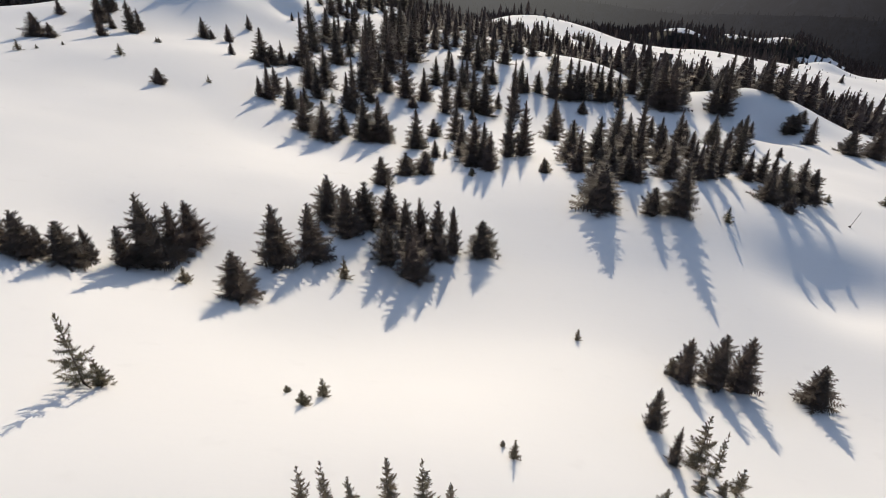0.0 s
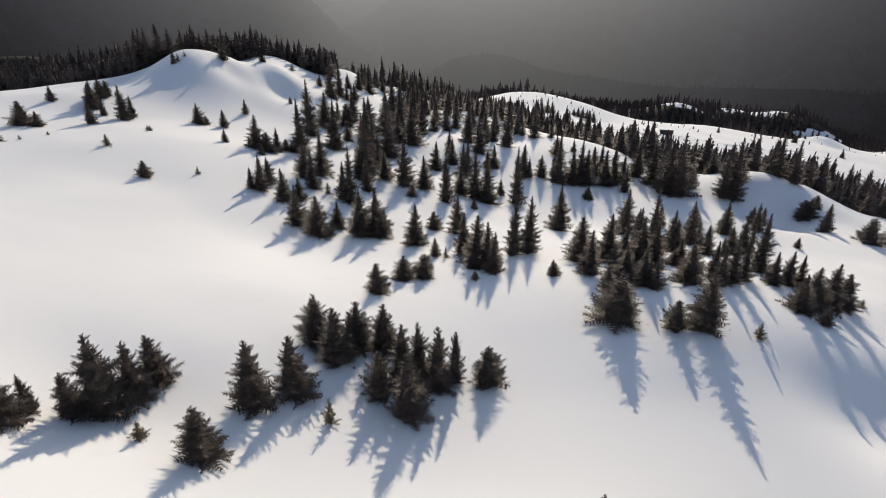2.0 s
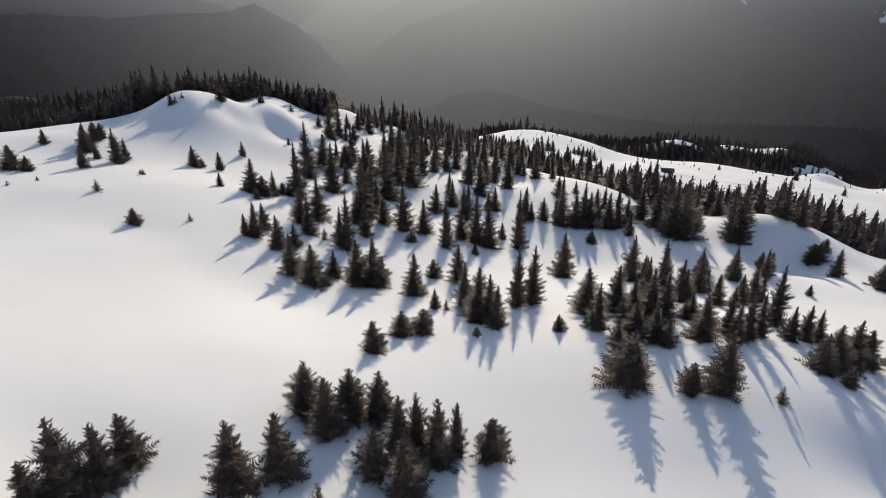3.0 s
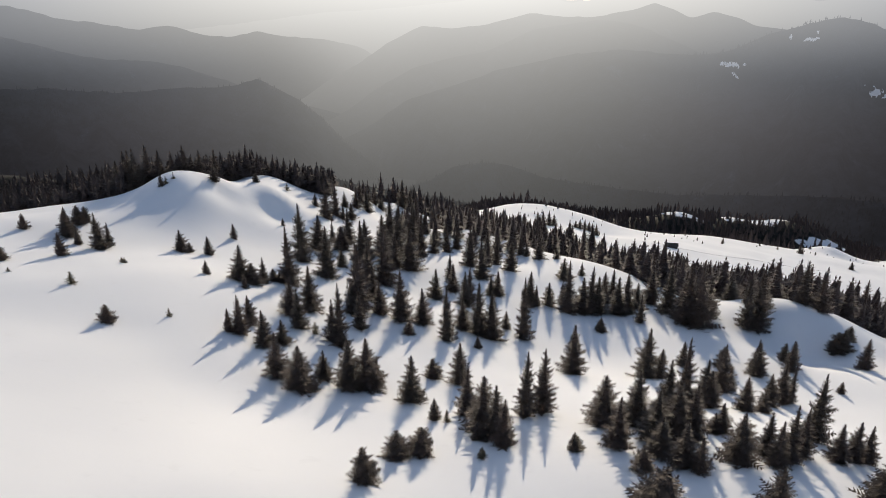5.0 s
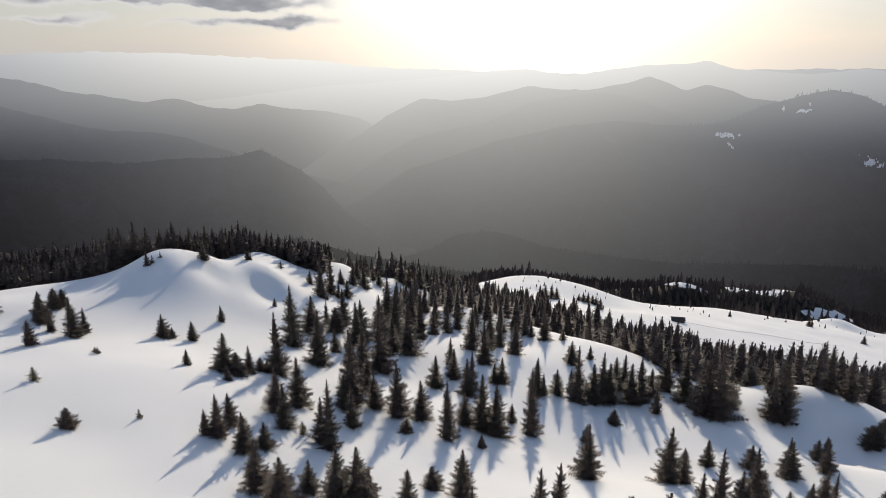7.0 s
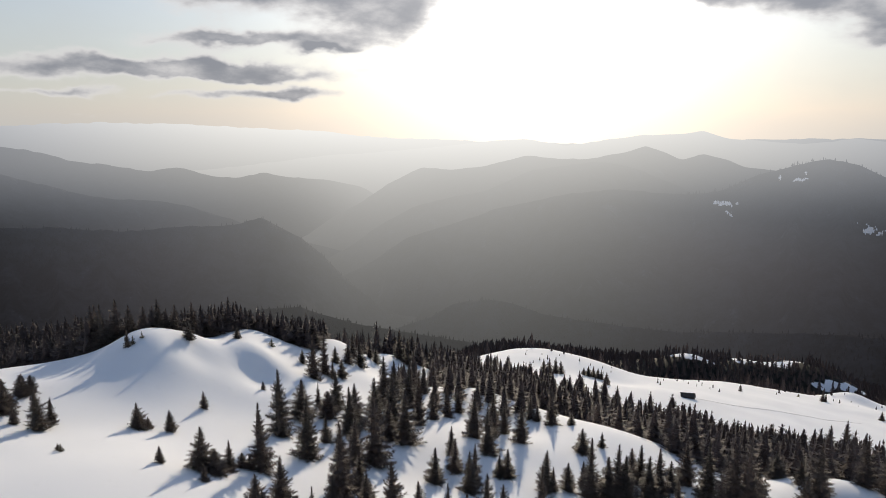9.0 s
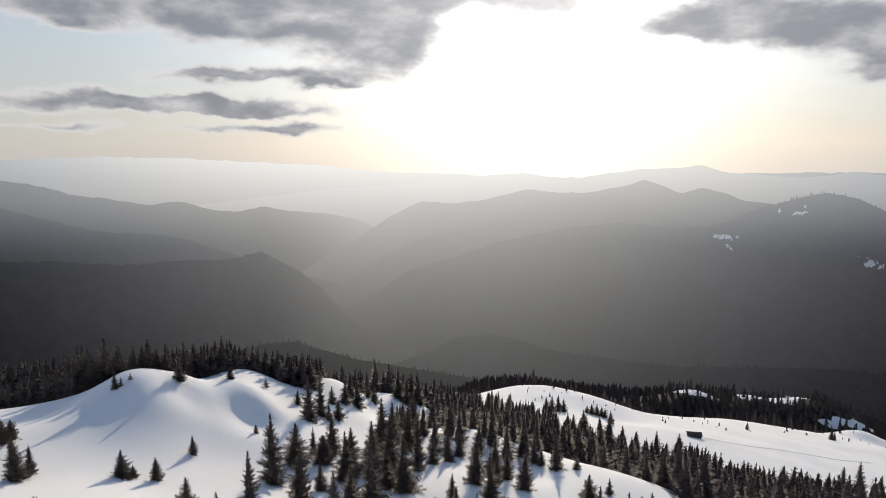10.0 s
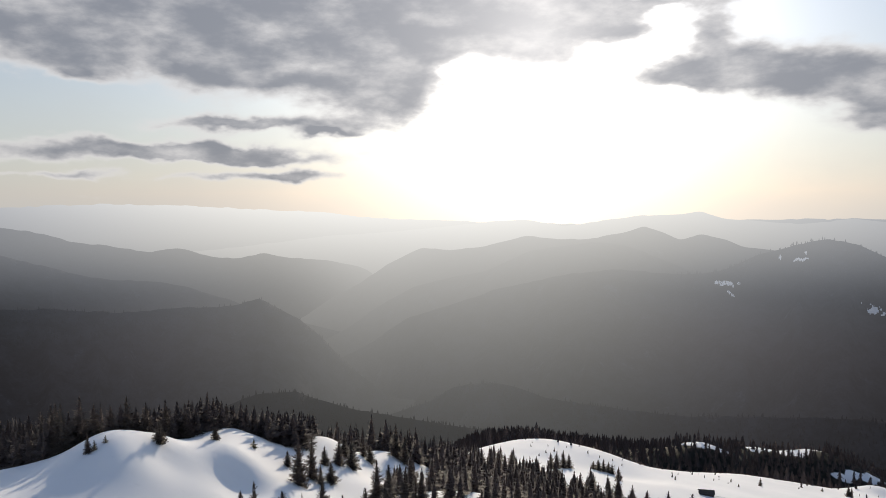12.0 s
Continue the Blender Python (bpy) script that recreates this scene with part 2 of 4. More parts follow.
HUMMOCKS = [
    (-4.41, 60, 186, 28), (-5.6, 96, 348, 28), (-4.08, -120, 60, 28), (2.05, 60, 114, 9), (3.52, 48, 336, 9), (4.55, -18, 180, 9), (0.92, 4, 14,
    6), (-5.19, -120, 168, 28), (-7.35, 180, 60, 50), (-2.85, 20, 330, 16), (-3.12, 18, 174, 9), (-3.34, 36, 162, 9), (-1.46, -4, 26, 6), (-0.91,
    24, 108, 9), (-0.94, 36, 78, 9), (3.08, 6, 276, 28), (1.66, 60, 294, 9), (-4.24, 204, 366, 28), (3.3, 180, 318, 9), (1.96, 120, 310, 16),
    (2.53, 150, 402, 28),
]
SWELLS = [
    (-4.08, -120, 60, 28), (-8.46, -90, 270, 50), (-4.71, 186, 366, 28), (-0.36, -42, 110, 7.5), (0.77, -34, 110, 7.5), (-0.28, -26, 110, 7.5),
    (-0.35, -58, 118, 7.5), (-0.54, -50, 118, 7.5), (2.42, -42, 118, 7.5), (-1.08, -34, 118, 7.5), (0.24, -18, 118, 7.5), (2.04, -58, 126, 7.5),
    (-0.71, -50, 126, 7.5), (6.41, -42, 126, 7.5), (-0.64, -34, 126, 7.5), (1.27, -26, 126, 7.5), (-1.21, -18, 126, 7.5), (0.69, -58, 134, 7.5),
    (2.09, -50, 134, 7.5), (2.69, -42, 134, 7.5), (-0.44, -34, 134, 7.5), (3.42, -26, 134, 7.5), (1.8, -18, 134, 7.5), (-1.24, -58, 142, 7.5),
    (1.8, -50, 142, 7.5), (-0.9, -42, 142, 7.5), (4.69, -34, 142, 7.5), (-1.54, -26, 142, 7.5), (-1, -18, 142, 7.5), (1.87, -58, 150, 7.5), (1.04,
    -50, 150, 7.5), (0.99, -42, 150, 7.5), (7, -34, 150, 7.5), (-1, -26, 150, 7.5), (4.43, -18, 150, 7.5), (1.4, -58, 158, 7.5), (2.04, -50, 158,
    7.5), (2.07, -42, 158, 7.5), (0.87, -26, 158, 7.5), (-0.71, -18, 158, 7.5), (-0.36, -58, 166, 7.5), (0.37, -50, 166, 7.5), (-0.7, -42, 166,
    7.5), (-2, -34, 166, 7.5), (8.29, -26, 166, 7.5), (2.62, -18, 166, 7.5),
]
HOLLOWS = [
    (-1, 26.5, 38, 3.4), (-1.6, 32.5, 37, 4), (-3.5, 49, 96.5, 5), (0.8, 50, 107, 4), (-1.5, -16.5, 30, 4.5), (7, 140, 400, 14), (6.5, 180, 421,
    15), (9, 220, 438, 16), (5, 232, 404, 14), (8.5, -104, 150, 9), (8.5, -90, 152, 8), (8.5, -78, 152, 8), (8, -66, 152, 8), (-0.9, -14, 194, 7), (0.7, -44, 125.5, 4), (-0.3, 25.4, 36.4, 2.6), (-0.4, 26.9, 33.5, 2.8), (0.25, 28.8, 42.5, 3), (0.4, 32, 40.7, 3), (1.4, -31, 136.5, 3), (-1.9, -28.5, 130.5, 3), (-0.9, -37.5, 126.5, 2.3), (0.7, -39.5, 131, 2.6), (0.6, -47,
    129, 2.4),
]


def relief(x, y):
    """The height of the ground."""
    x, y = np.asarray(x, float), np.asarray(y, float)
    z = 24.17 - 0.1471 * x - 0.2561 * y
    for up, cx, cy, wide in KNOLLS + DRIFTS + HUMMOCKS + SWELLS + HOLLOWS:
        z = z + up * np.exp(-((x - cx) ** 2 + (y - cy) ** 2) / (2 * wide * wide))
    z = z + 0.15 * rough(x, y, 7, 3) + 0.3 * rough(x + 0.5 * y, y, 15, 10) + 0.35 * rough(x, y, 23, 4)
    z = z - 2.5 * np.logaddexp(0, (z - 34.5) / 2.5)
    z = z - 0.34 * 22 * np.logaddexp(0, (y - 195) / 22) / (1 + np.exp((x + 12) / 14))
    trough = np.exp(-(((y - 326 - 0.28 * x) / 15) ** 2) / 2) / (1 + np.exp((20 - x) / 15))
    z = z - 8 * trough
    z = z - 0.13 * 60 * np.logaddexp(0, (y - 380) / 60)
    floor = -440 + 14 * rough(x, y, 260, 5) + 5 * rough(x, y, 70, 6)
    return floor + 18 * np.logaddexp(0, (z - floor) / 18)


def wooded(x, y):
    """How far the closed forest covers the ground, 0 to 1."""
    x, y = np.asarray(x, float), np.asarray(y, float)
    rim = np.where(x < 0, 292 + 2.2 * np.maximum(x, -64), 292 + 0.28 * x)
    far = (y - rim - 9 * rough(x, y, 30, 8)) / 14
    for cx, cy, wide, deep in ((143, 400, 17, 8), (190, 427, 32, 10), (219, 440, 15, 10), (231, 404, 22, 5), (172, 414, 7, 4), (196, 348, 40, 10), (250, 345, 40, 16)):
        far = np.minimum(far, np.sqrt(((x - cx) / wide) ** 2 + ((y - cy) / deep) ** 2) * 3 - 2.6 + 0.8 * rough(x, y, 12, 9))
    return np.clip(far + 0.5, 0, 1)


def mesh_object(name, verts, faces, mat, smooth=False):
    me = bpy.data.meshes.new(name)
    me.from_pydata(verts, [], faces)
    me.materials.append(mat)
    if smooth:
        me.shade_smooth()
    return new(name, me)


def make_sheet():
    turns = np.radians(np.concatenate([np.arange(-45, 45, 0.33), np.arange(45, 315, 2.5)]))
    radii = [1.0]
    while radii[-1] < 4850:
        radii.append(radii[-1] * 1.0125 + 0.22)
    r, a = np.meshgrid(np.array(radii), turns, indexing="ij")
    x, y = r * np.sin(a), r * np.cos(a) - 8
    z = relief(x, y)
    nr, na = r.shape
    verts = np.stack([x, y, z], -1).reshape(-1, 3)
    i, j = np.meshgrid(np.arange(nr - 1), np.arange(na), indexing="ij")
    k = (j + 1) % na
    faces = np.stack([i * na + j, i * na + k, (i + 1) * na + k, (i + 1) * na + j], -1).reshape(-1, 4)[:, ::-1]
    centre = len(verts)
    verts = np.vstack([verts, [[0, -8, float(relief(0, -8))]]])
    cap = [(centre, (b + 1) % na, b) for b in range(na)]
    ob = mesh_object("ground", verts.tolist(), faces.tolist() + cap, SNOW, True)
    cover_layer = ob.data.attributes.new("wood", "FLOAT", "POINT")
    cover_layer.data.foreach_set("value", np.append(wooded(x, y).ravel(), 0.0))
    return tagged(ob, "smooth wind-packed snow over a rolling mountainside", "snow", kind="structure")


ground = make_sheet()


# ---- far mountains ----
def backdrop(name, away, line, mat, label, wave, front=1.9, foot=-445.0):
    """A ridge whose crest follows line (bearing, height angle in degrees), with spurs falling to the valley."""
    bearings, angles = [p[0] for p in line], [p[1] for p in line]
    a = np.arange(bearings[0], bearings[-1] + 0.01, 0.14)
    crest = 40 + away * np.tan(np.radians(np.interp(a, bearings, angles)))
    ar = np.radians(a)
    soft = np.hanning(9) / np.hanning(9).sum()
    crest = np.convolve(np.pad(crest, 4, mode="edge"), soft, mode="valid")
    crest = crest + wave * (0.6 * rough(a, a * 0, 1.6, 21) + 0.4 * rough(a, a * 0, 0.5, 22))
    rows = 26
    verts = []
    for k in range(-6, rows + 1):
        s = abs(k) / (rows if k >= 0 else 6)
        spur = 0.5 + 0.5 * np.abs(rough(a + 40, a * 0 + k * 0.06, 3.1, 23)) + 0.25 * rough(a, a * 0 + k * 0.2, 1.1, 24)
        drop = (crest - foot) * (s ** (0.75 + 0.5 * (1 - spur)))
        reach = (crest - foot) * front * s * (1 if k >= 0 else -1.2)
        d = away - reach
        z = crest - drop
        verts.append(np.stack([d * np.sin(ar), d * np.cos(ar), z + 2.5 * rough(d * ar, z, 22, 25) * min(1, s * 6)], -1))
    verts = np.stack(verts)
    nr, na = verts.shape[:2]
    i, j = np.meshgrid(np.arange(nr - 1), np.arange(na - 1), indexing="ij")
    faces = np.stack([i * na + j, i * na + j + 1, (i + 1) * na + j + 1, (i + 1) * na + j], -1).reshape(-1, 4)
    ob = mesh_object(name, verts.reshape(-1, 3).tolist(), faces.tolist(), mat, True)
    tagged(ob, label, "mountain", kind="structure")
    return verts


# Bearing and height of each crest in degrees, then painted haze glow, its spread in degrees, share of own colour kept,
# where and to what the glow changes along it, unevenness
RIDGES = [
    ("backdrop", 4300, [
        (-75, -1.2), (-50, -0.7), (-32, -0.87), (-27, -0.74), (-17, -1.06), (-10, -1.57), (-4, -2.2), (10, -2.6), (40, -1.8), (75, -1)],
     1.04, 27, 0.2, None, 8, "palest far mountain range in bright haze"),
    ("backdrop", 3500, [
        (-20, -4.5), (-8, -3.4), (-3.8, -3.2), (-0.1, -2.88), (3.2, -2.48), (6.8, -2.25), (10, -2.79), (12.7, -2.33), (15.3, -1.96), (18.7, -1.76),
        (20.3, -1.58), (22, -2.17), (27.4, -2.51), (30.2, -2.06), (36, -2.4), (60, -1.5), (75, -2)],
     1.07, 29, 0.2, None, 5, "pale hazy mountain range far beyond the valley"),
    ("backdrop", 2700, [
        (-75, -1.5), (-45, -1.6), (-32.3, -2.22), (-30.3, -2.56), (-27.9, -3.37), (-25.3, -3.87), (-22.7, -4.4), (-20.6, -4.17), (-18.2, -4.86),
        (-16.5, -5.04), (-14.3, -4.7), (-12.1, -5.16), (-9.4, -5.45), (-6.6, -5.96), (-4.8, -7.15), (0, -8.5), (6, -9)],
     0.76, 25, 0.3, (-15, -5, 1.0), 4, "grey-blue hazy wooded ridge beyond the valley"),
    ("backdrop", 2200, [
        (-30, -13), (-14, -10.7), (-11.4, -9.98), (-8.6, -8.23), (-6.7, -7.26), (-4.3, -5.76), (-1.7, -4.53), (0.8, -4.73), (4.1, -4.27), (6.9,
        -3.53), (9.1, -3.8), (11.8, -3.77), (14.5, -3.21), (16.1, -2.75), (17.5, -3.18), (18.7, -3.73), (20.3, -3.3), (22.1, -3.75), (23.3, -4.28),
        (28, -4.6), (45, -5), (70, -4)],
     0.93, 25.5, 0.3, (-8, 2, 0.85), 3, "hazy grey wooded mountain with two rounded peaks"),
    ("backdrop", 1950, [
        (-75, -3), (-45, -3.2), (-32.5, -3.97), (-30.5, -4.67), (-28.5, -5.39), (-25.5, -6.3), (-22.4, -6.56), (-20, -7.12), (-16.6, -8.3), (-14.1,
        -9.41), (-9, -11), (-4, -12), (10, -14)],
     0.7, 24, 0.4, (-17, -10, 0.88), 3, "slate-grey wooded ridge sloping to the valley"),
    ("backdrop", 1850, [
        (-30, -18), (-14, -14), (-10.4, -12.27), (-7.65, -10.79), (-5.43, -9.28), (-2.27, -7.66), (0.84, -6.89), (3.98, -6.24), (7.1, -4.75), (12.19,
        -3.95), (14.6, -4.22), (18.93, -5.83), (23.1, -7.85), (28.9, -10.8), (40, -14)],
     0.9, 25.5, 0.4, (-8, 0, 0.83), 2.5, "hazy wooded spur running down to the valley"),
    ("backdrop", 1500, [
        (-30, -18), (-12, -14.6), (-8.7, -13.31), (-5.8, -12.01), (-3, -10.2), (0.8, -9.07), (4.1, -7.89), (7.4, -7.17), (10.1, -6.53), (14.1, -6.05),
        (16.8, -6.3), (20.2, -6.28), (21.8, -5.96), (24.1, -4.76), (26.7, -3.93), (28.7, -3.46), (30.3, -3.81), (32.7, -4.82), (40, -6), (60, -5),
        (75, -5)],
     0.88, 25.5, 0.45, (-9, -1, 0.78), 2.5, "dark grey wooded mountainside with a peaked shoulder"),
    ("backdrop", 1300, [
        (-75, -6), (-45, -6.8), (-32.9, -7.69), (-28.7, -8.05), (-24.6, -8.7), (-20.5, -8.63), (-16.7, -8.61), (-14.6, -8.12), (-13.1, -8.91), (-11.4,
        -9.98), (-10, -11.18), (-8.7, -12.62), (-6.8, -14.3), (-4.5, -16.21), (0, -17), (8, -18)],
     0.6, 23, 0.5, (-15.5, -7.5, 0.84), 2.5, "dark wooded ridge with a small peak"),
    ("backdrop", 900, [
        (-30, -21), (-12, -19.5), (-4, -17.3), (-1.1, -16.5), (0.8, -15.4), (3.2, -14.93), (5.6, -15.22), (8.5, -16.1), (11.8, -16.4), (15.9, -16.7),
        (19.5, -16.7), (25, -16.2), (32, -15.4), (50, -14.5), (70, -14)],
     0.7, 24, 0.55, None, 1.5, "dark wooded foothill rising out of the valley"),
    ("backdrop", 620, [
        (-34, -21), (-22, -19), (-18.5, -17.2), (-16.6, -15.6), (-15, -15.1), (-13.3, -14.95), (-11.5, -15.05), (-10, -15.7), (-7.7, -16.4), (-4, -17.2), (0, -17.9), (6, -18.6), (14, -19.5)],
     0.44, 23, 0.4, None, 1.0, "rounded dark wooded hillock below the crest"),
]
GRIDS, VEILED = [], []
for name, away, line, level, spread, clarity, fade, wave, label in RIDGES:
    VEILED.append(make_backdrop("far_wood_haze", level, spread, clarity, fade))
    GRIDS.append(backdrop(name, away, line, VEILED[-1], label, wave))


# ---- spruces ----
def part(name, verts, faces, mat, parent, label=""):
    me = bpy.data.meshes.new(name)
    me.from_pydata(verts, [], faces)
    me.materials.append(mat)
    ob = new(name, me)
    ob.parent = parent
    return tagged(ob, label)


def tube(path, radii, sides=6):
    verts, faces = [], []
    for (x, y, z), r in zip(path, radii):
        for k in range(sides):
            a = 2 * math.pi * k / sides
            verts.append((x + r * math.cos(a), y + r * math.sin(a), z))
    for i in range(len(path) - 1):
        for k in range(sides):
            b = (k + 1) % sides
            faces.append((i * sides + k, i * sides + b, (i + 1) * sides + b, (i + 1) * sides + k))
    faces.append(tuple(range((len(path) - 1) * sides, len(path) * sides)))
    return verts, faces


def blade(verts, faces, base, way, side, length, wide, droop):
    """One folded needle spray."""
    b = len(verts)
    mid = base + way * (length * 0.45)
    verts += [tuple(base), tuple(mid + side * wide - Vector((0, 0, droop * 0.5))), tuple(base + way * length - Vector((0, 0, droop))), tuple(mid - side * wide - Vector((0, 0, droop * 0.5)))]
    faces += [(b, b + 1, b + 2), (b, b + 2, b + 3)]


def bough(verts, faces, start, out, side, long, rise, rng, teeth, fringe=True, wood=None):
    """A drooping bough feathered on both sides, with a second fringe hanging under it."""
    up = Vector((0, 0, 1))
    roll = rng.uniform(-0.35, 0.35)
    narrow = 0.3 if teeth > 6 else 0.0
    flat = (side + up * roll).normalized()
    spine = []
    for i in range(teeth + 1):
        s = i / teeth
        spine.append(start + out * (long * s) + up * (long * (rise * s + 0.16 * s * s * s)) + side * (long * 0.05 * rng.uniform(-1, 1)))
    for hang in ((0, 1) if fringe else (0,)):
        for i in range(teeth):
            s = (i + 0.5) / teeth
            span = long * (0.52 * (1 - s) ** 0.8 * min(1, 0.4 + 2.2 * s) + 0.07) * (0.8 if hang else 1.0)
            for flank in (-1, 1):
                reach = span * rng.uniform(0.65, 1.35)
                if hang:
                    tip = spine[i + 1] + flat * (flank * reach * 0.5) - up * (reach * rng.uniform(0.5, 0.9)) + out * (0.2 * reach)
                else:
                    tip = spine[i + 1] + flat * (flank * reach) + out * (reach * rng.uniform(0.25, 0.7)) + up * (reach * rng.uniform(-0.25, 0.15))
                k = len(verts)
                verts += [tuple(spine[i].lerp(spine[i + 1], narrow)), tuple(spine[i + 1]), tuple(tip)]
                faces.append((k, k + 1, k + 2))
    if wood is not None:
        wood.append((spine[0], spine[len(spine) // 2], spine[-1]))
    k = len(verts)
    tip = spine[-1] + out * (long * rng.uniform(0.08, 0.2)) + up * (long * rng.uniform(0.02, 0.14))
    verts += [tuple(spine[-2] + flat * 0.03), tuple(spine[-2] - flat * 0.03), tuple(tip)]
    faces.append((k, k + 1, k + 2))


def crown_mesh(rng, tall, wide, shape, step, fill, low=0.03, core=0.5, teeth=6, fringe=True, wood=None):
    """Tiers of drooping feathered boughs round a ragged dark heart."""
    verts, faces = [], []
    z = tall * low
    lean = rng.uniform(0, 6.28)
    while z < tall * 0.97:
        f = z / tall
        reach = wide * shape(f) * rng.uniform(0.85, 1.12)
        count = max(4, int((5 + 5 * (1 - f)) * fill + rng.random()))
        turn = rng.uniform(0, 6.28)
        for k in range(count):
            a = turn + 6.283 * k / count + rng.uniform(-0.35, 0.35)
            long = max(0.09, reach * rng.uniform(0.55, 1.22) * (1 + 0.12 * math.cos(a - lean)))
            rise = -0.2 + 0.6 * f ** 1.6 + rng.uniform(-0.16, 0.16)
            bough(verts, faces, Vector((0, 0, z + rng.uniform(-0.45, 0.45) * step)), Vector((math.cos(a), math.sin(a), 0)), Vector((-math.sin(a), math.cos(a), 0)),
                  long, rise, rng, teeth if long > 0.3 else min(teeth, 4), fringe, wood)
        z += step * rng.uniform(0.8, 1.2) * (1.0 - 0.4 * f)
    for k in range(5):
        a = 6.283 * k / 5 + rng.random()
        blade(verts, faces, Vector((0, 0, tall * 0.88)), Vector((0.1 * math.cos(a), 0.1 * math.sin(a), 1)).normalized(), Vector((-math.sin(a), math.cos(a), 0)), (0.1 + 0.025 * (k % 2)) * tall, 0.011 * tall, 0)
    if core:
        sides, levels = 8, 9
        b = len(verts)
        for i in range(levels):
            f = low + (0.88 - low) * i / (levels - 1)
            for k in range(sides):
                a = 6.283 * (k + 0.5 * (i % 2)) / sides
                r = core * wide * shape(f) * rng.uniform(0.5, 1.3)
                verts.append((r * math.cos(a), r * math.sin(a), tall * f + rng.uniform(-0.03, 0.03) * tall))
        for i in range(levels - 1):
            for k in range(sides):
                c = (k + 1) % sides
                faces.append((b + i * sides + k, b + i * sides + c, b + (i + 1) * sides + c, b + (i + 1) * sides + k))
    return verts, faces


def branch_mesh(wood, thick):
    """Thin tapering branches, three-sided."""
    verts, faces = [], []
    for start, mid, end in wood:
        k = len(verts)
        for spot, r in ((start, thick), (mid, thick * 0.7)):
            for q in range(3):
                verts.append((spot.x + r * math.cos(2.094 * q), spot.y + r * math.sin(2.094 * q), spot.z + (r if q == 1 else -r * 0.5)))
        verts.append(tuple(end))
        for q in range(3):
            c = (q + 1) % 3
            faces += [(k + q, k + c, k + 3 + c, k + 3 + q), (k + 3 + q, k + 3 + c, k + 6)]
    return verts, faces


def pointed(f):
    return (1 - f) ** 0.86 * min(1, 0.78 + 3 * f)


def bushy(f):
    return (1 - f) ** 0.78 * min(1, 0.8 + 1.2 * f)


def wispy(f):
    return (0.5 + 0.5 * math.sin(f * 19)) * 0.45 * (1 - f) + 0.62 * (1 - f) ** 0.7


def spruce(kind, seed):
    """A model spruce of about its natural size; its copies are scaled a little."""
    rng = random.Random(seed)
    tall, wide, shape, step, fill, low, core, mat = {
        "tall": (6.0, 1.5, pointed, 0.33, 1.15, 0.03, 0.36, NEEDLES), "bushy": (3.2, 1.1, bushy, 0.24, 1.3, 0.02, 0.45, NEEDLES),
        "sparse": (2.4, 0.75, wispy, 0.2, 0.55, 0.08, 0.0, SPRIGS), "young": (1.4, 0.45, pointed, 0.15, 0.7, 0.05, 0.2, SPRIGS)}[kind]
    base = new({"tall": "spruce_tree", "bushy": "bushy_spruce", "sparse": "sparse_spruce", "young": "young_spruce"}[kind])
    bend = rng.uniform(-0.02, 0.02)
    steps = 7
    path = [(bend * tall * math.sin(3 * i / steps), bend * tall * math.cos(2.2 * i / steps) - bend * tall, -0.35 + (tall * 0.98 + 0.35) * i / steps) for i in range(steps + 1)]
    thick = 0.016 * tall + 0.01
    part("trunk", *tube(path, [thick * (1 - 0.93 * i / steps) for i in range(steps + 1)]), BARK, base, "grey-brown bark")
    wood = []
    part("crown", *crown_mesh(rng, tall, wide, shape, step, fill, low, core, 7 if kind == "tall" else 10, True, wood), mat, base)
    part("branchwood", *branch_mesh(wood[::2] if kind in ("tall", "bushy") else wood, 0.004 * tall), BARK, base, "thin grey-brown branches")["kind"] = "stuff"
    return base, tall, wide


LABELS = {
    "tall": ("tall dark green spruce tree standing in snow", "tree", "spruces of the grove"),
    "bushy": ("low bushy dark spruce half buried in snow", "tree", "bushy spruces in the thickets"),
    "sparse": ("thin sparse spruce with bare twigs in snow", "tree", "sparse spruces on the slope"),
    "young": ("small young spruce poking out of the snow", "sapling", "young spruces on the slope"),
}
MODELS = {}
for kind, number in (("tall", 6), ("bushy", 5), ("sparse", 3), ("young", 4)):
    for k in range(number):
        MODELS.setdefault(kind, []).append(spruce(kind, 100 * number + k))


def plant(kind, x, y, tall, wide, rng, lean=0.0):
    key = (kind, rng.randrange(len(MODELS[kind])))
    base, h, r = MODELS[kind][key[1]]
    m = pose(x, y, float(relief(x, y)) - 0.04 * tall, 0, lean, rng.uniform(0, 360)) @ Matrix.Diagonal((wide / r, wide / r, tall * 1.04 / h, 1))
    ob = copy_thing(base, m)
    label, category, group = LABELS[kind]
    return tagged(ob, label, category, group)


# Trees as (east, north, height, half width) in metres
NEAR_BUSHES = [
    (-11.2, 15.7, 1.1, 0.4), (11.8, 23.7, 2.6, 0.8), (13.4, 23.7, 3.2, 1), (14.7, 23.7, 3.3, 1), (11.3, 24.1, 1.1, 0.4), (18.2, 23, 2.4, 1), (8.2,
    17.8, 2.1, 0.5), (8.1, 15.2, 1.8, 0.3),
]
NEAR_SPARSE = [
    (-3.4, 9.9, 1.7, 0.3), (-2.9, 10.1, 1.8, 0.3), (-2.3, 10.1, 1.3, 0.3), (-0.5, 10.4, 2, 0.4), (0.2, 10.5, 1.1, 0.3), (-1.4, 10.7, 1.6, 0.4),
    (-11.8, 15.7, 2.9, 0.7), (9, 15.3, 2.6, 0.7), (9.6, 15, 2.3, 0.4), (8.5, 13.7, 0.9, 0.4), (9.4, 13.9, 0.8, 0.3), (10.1, 14.2, 1.3, 0.4), (6.7,
    12.3, 0.9, 0.3),
]
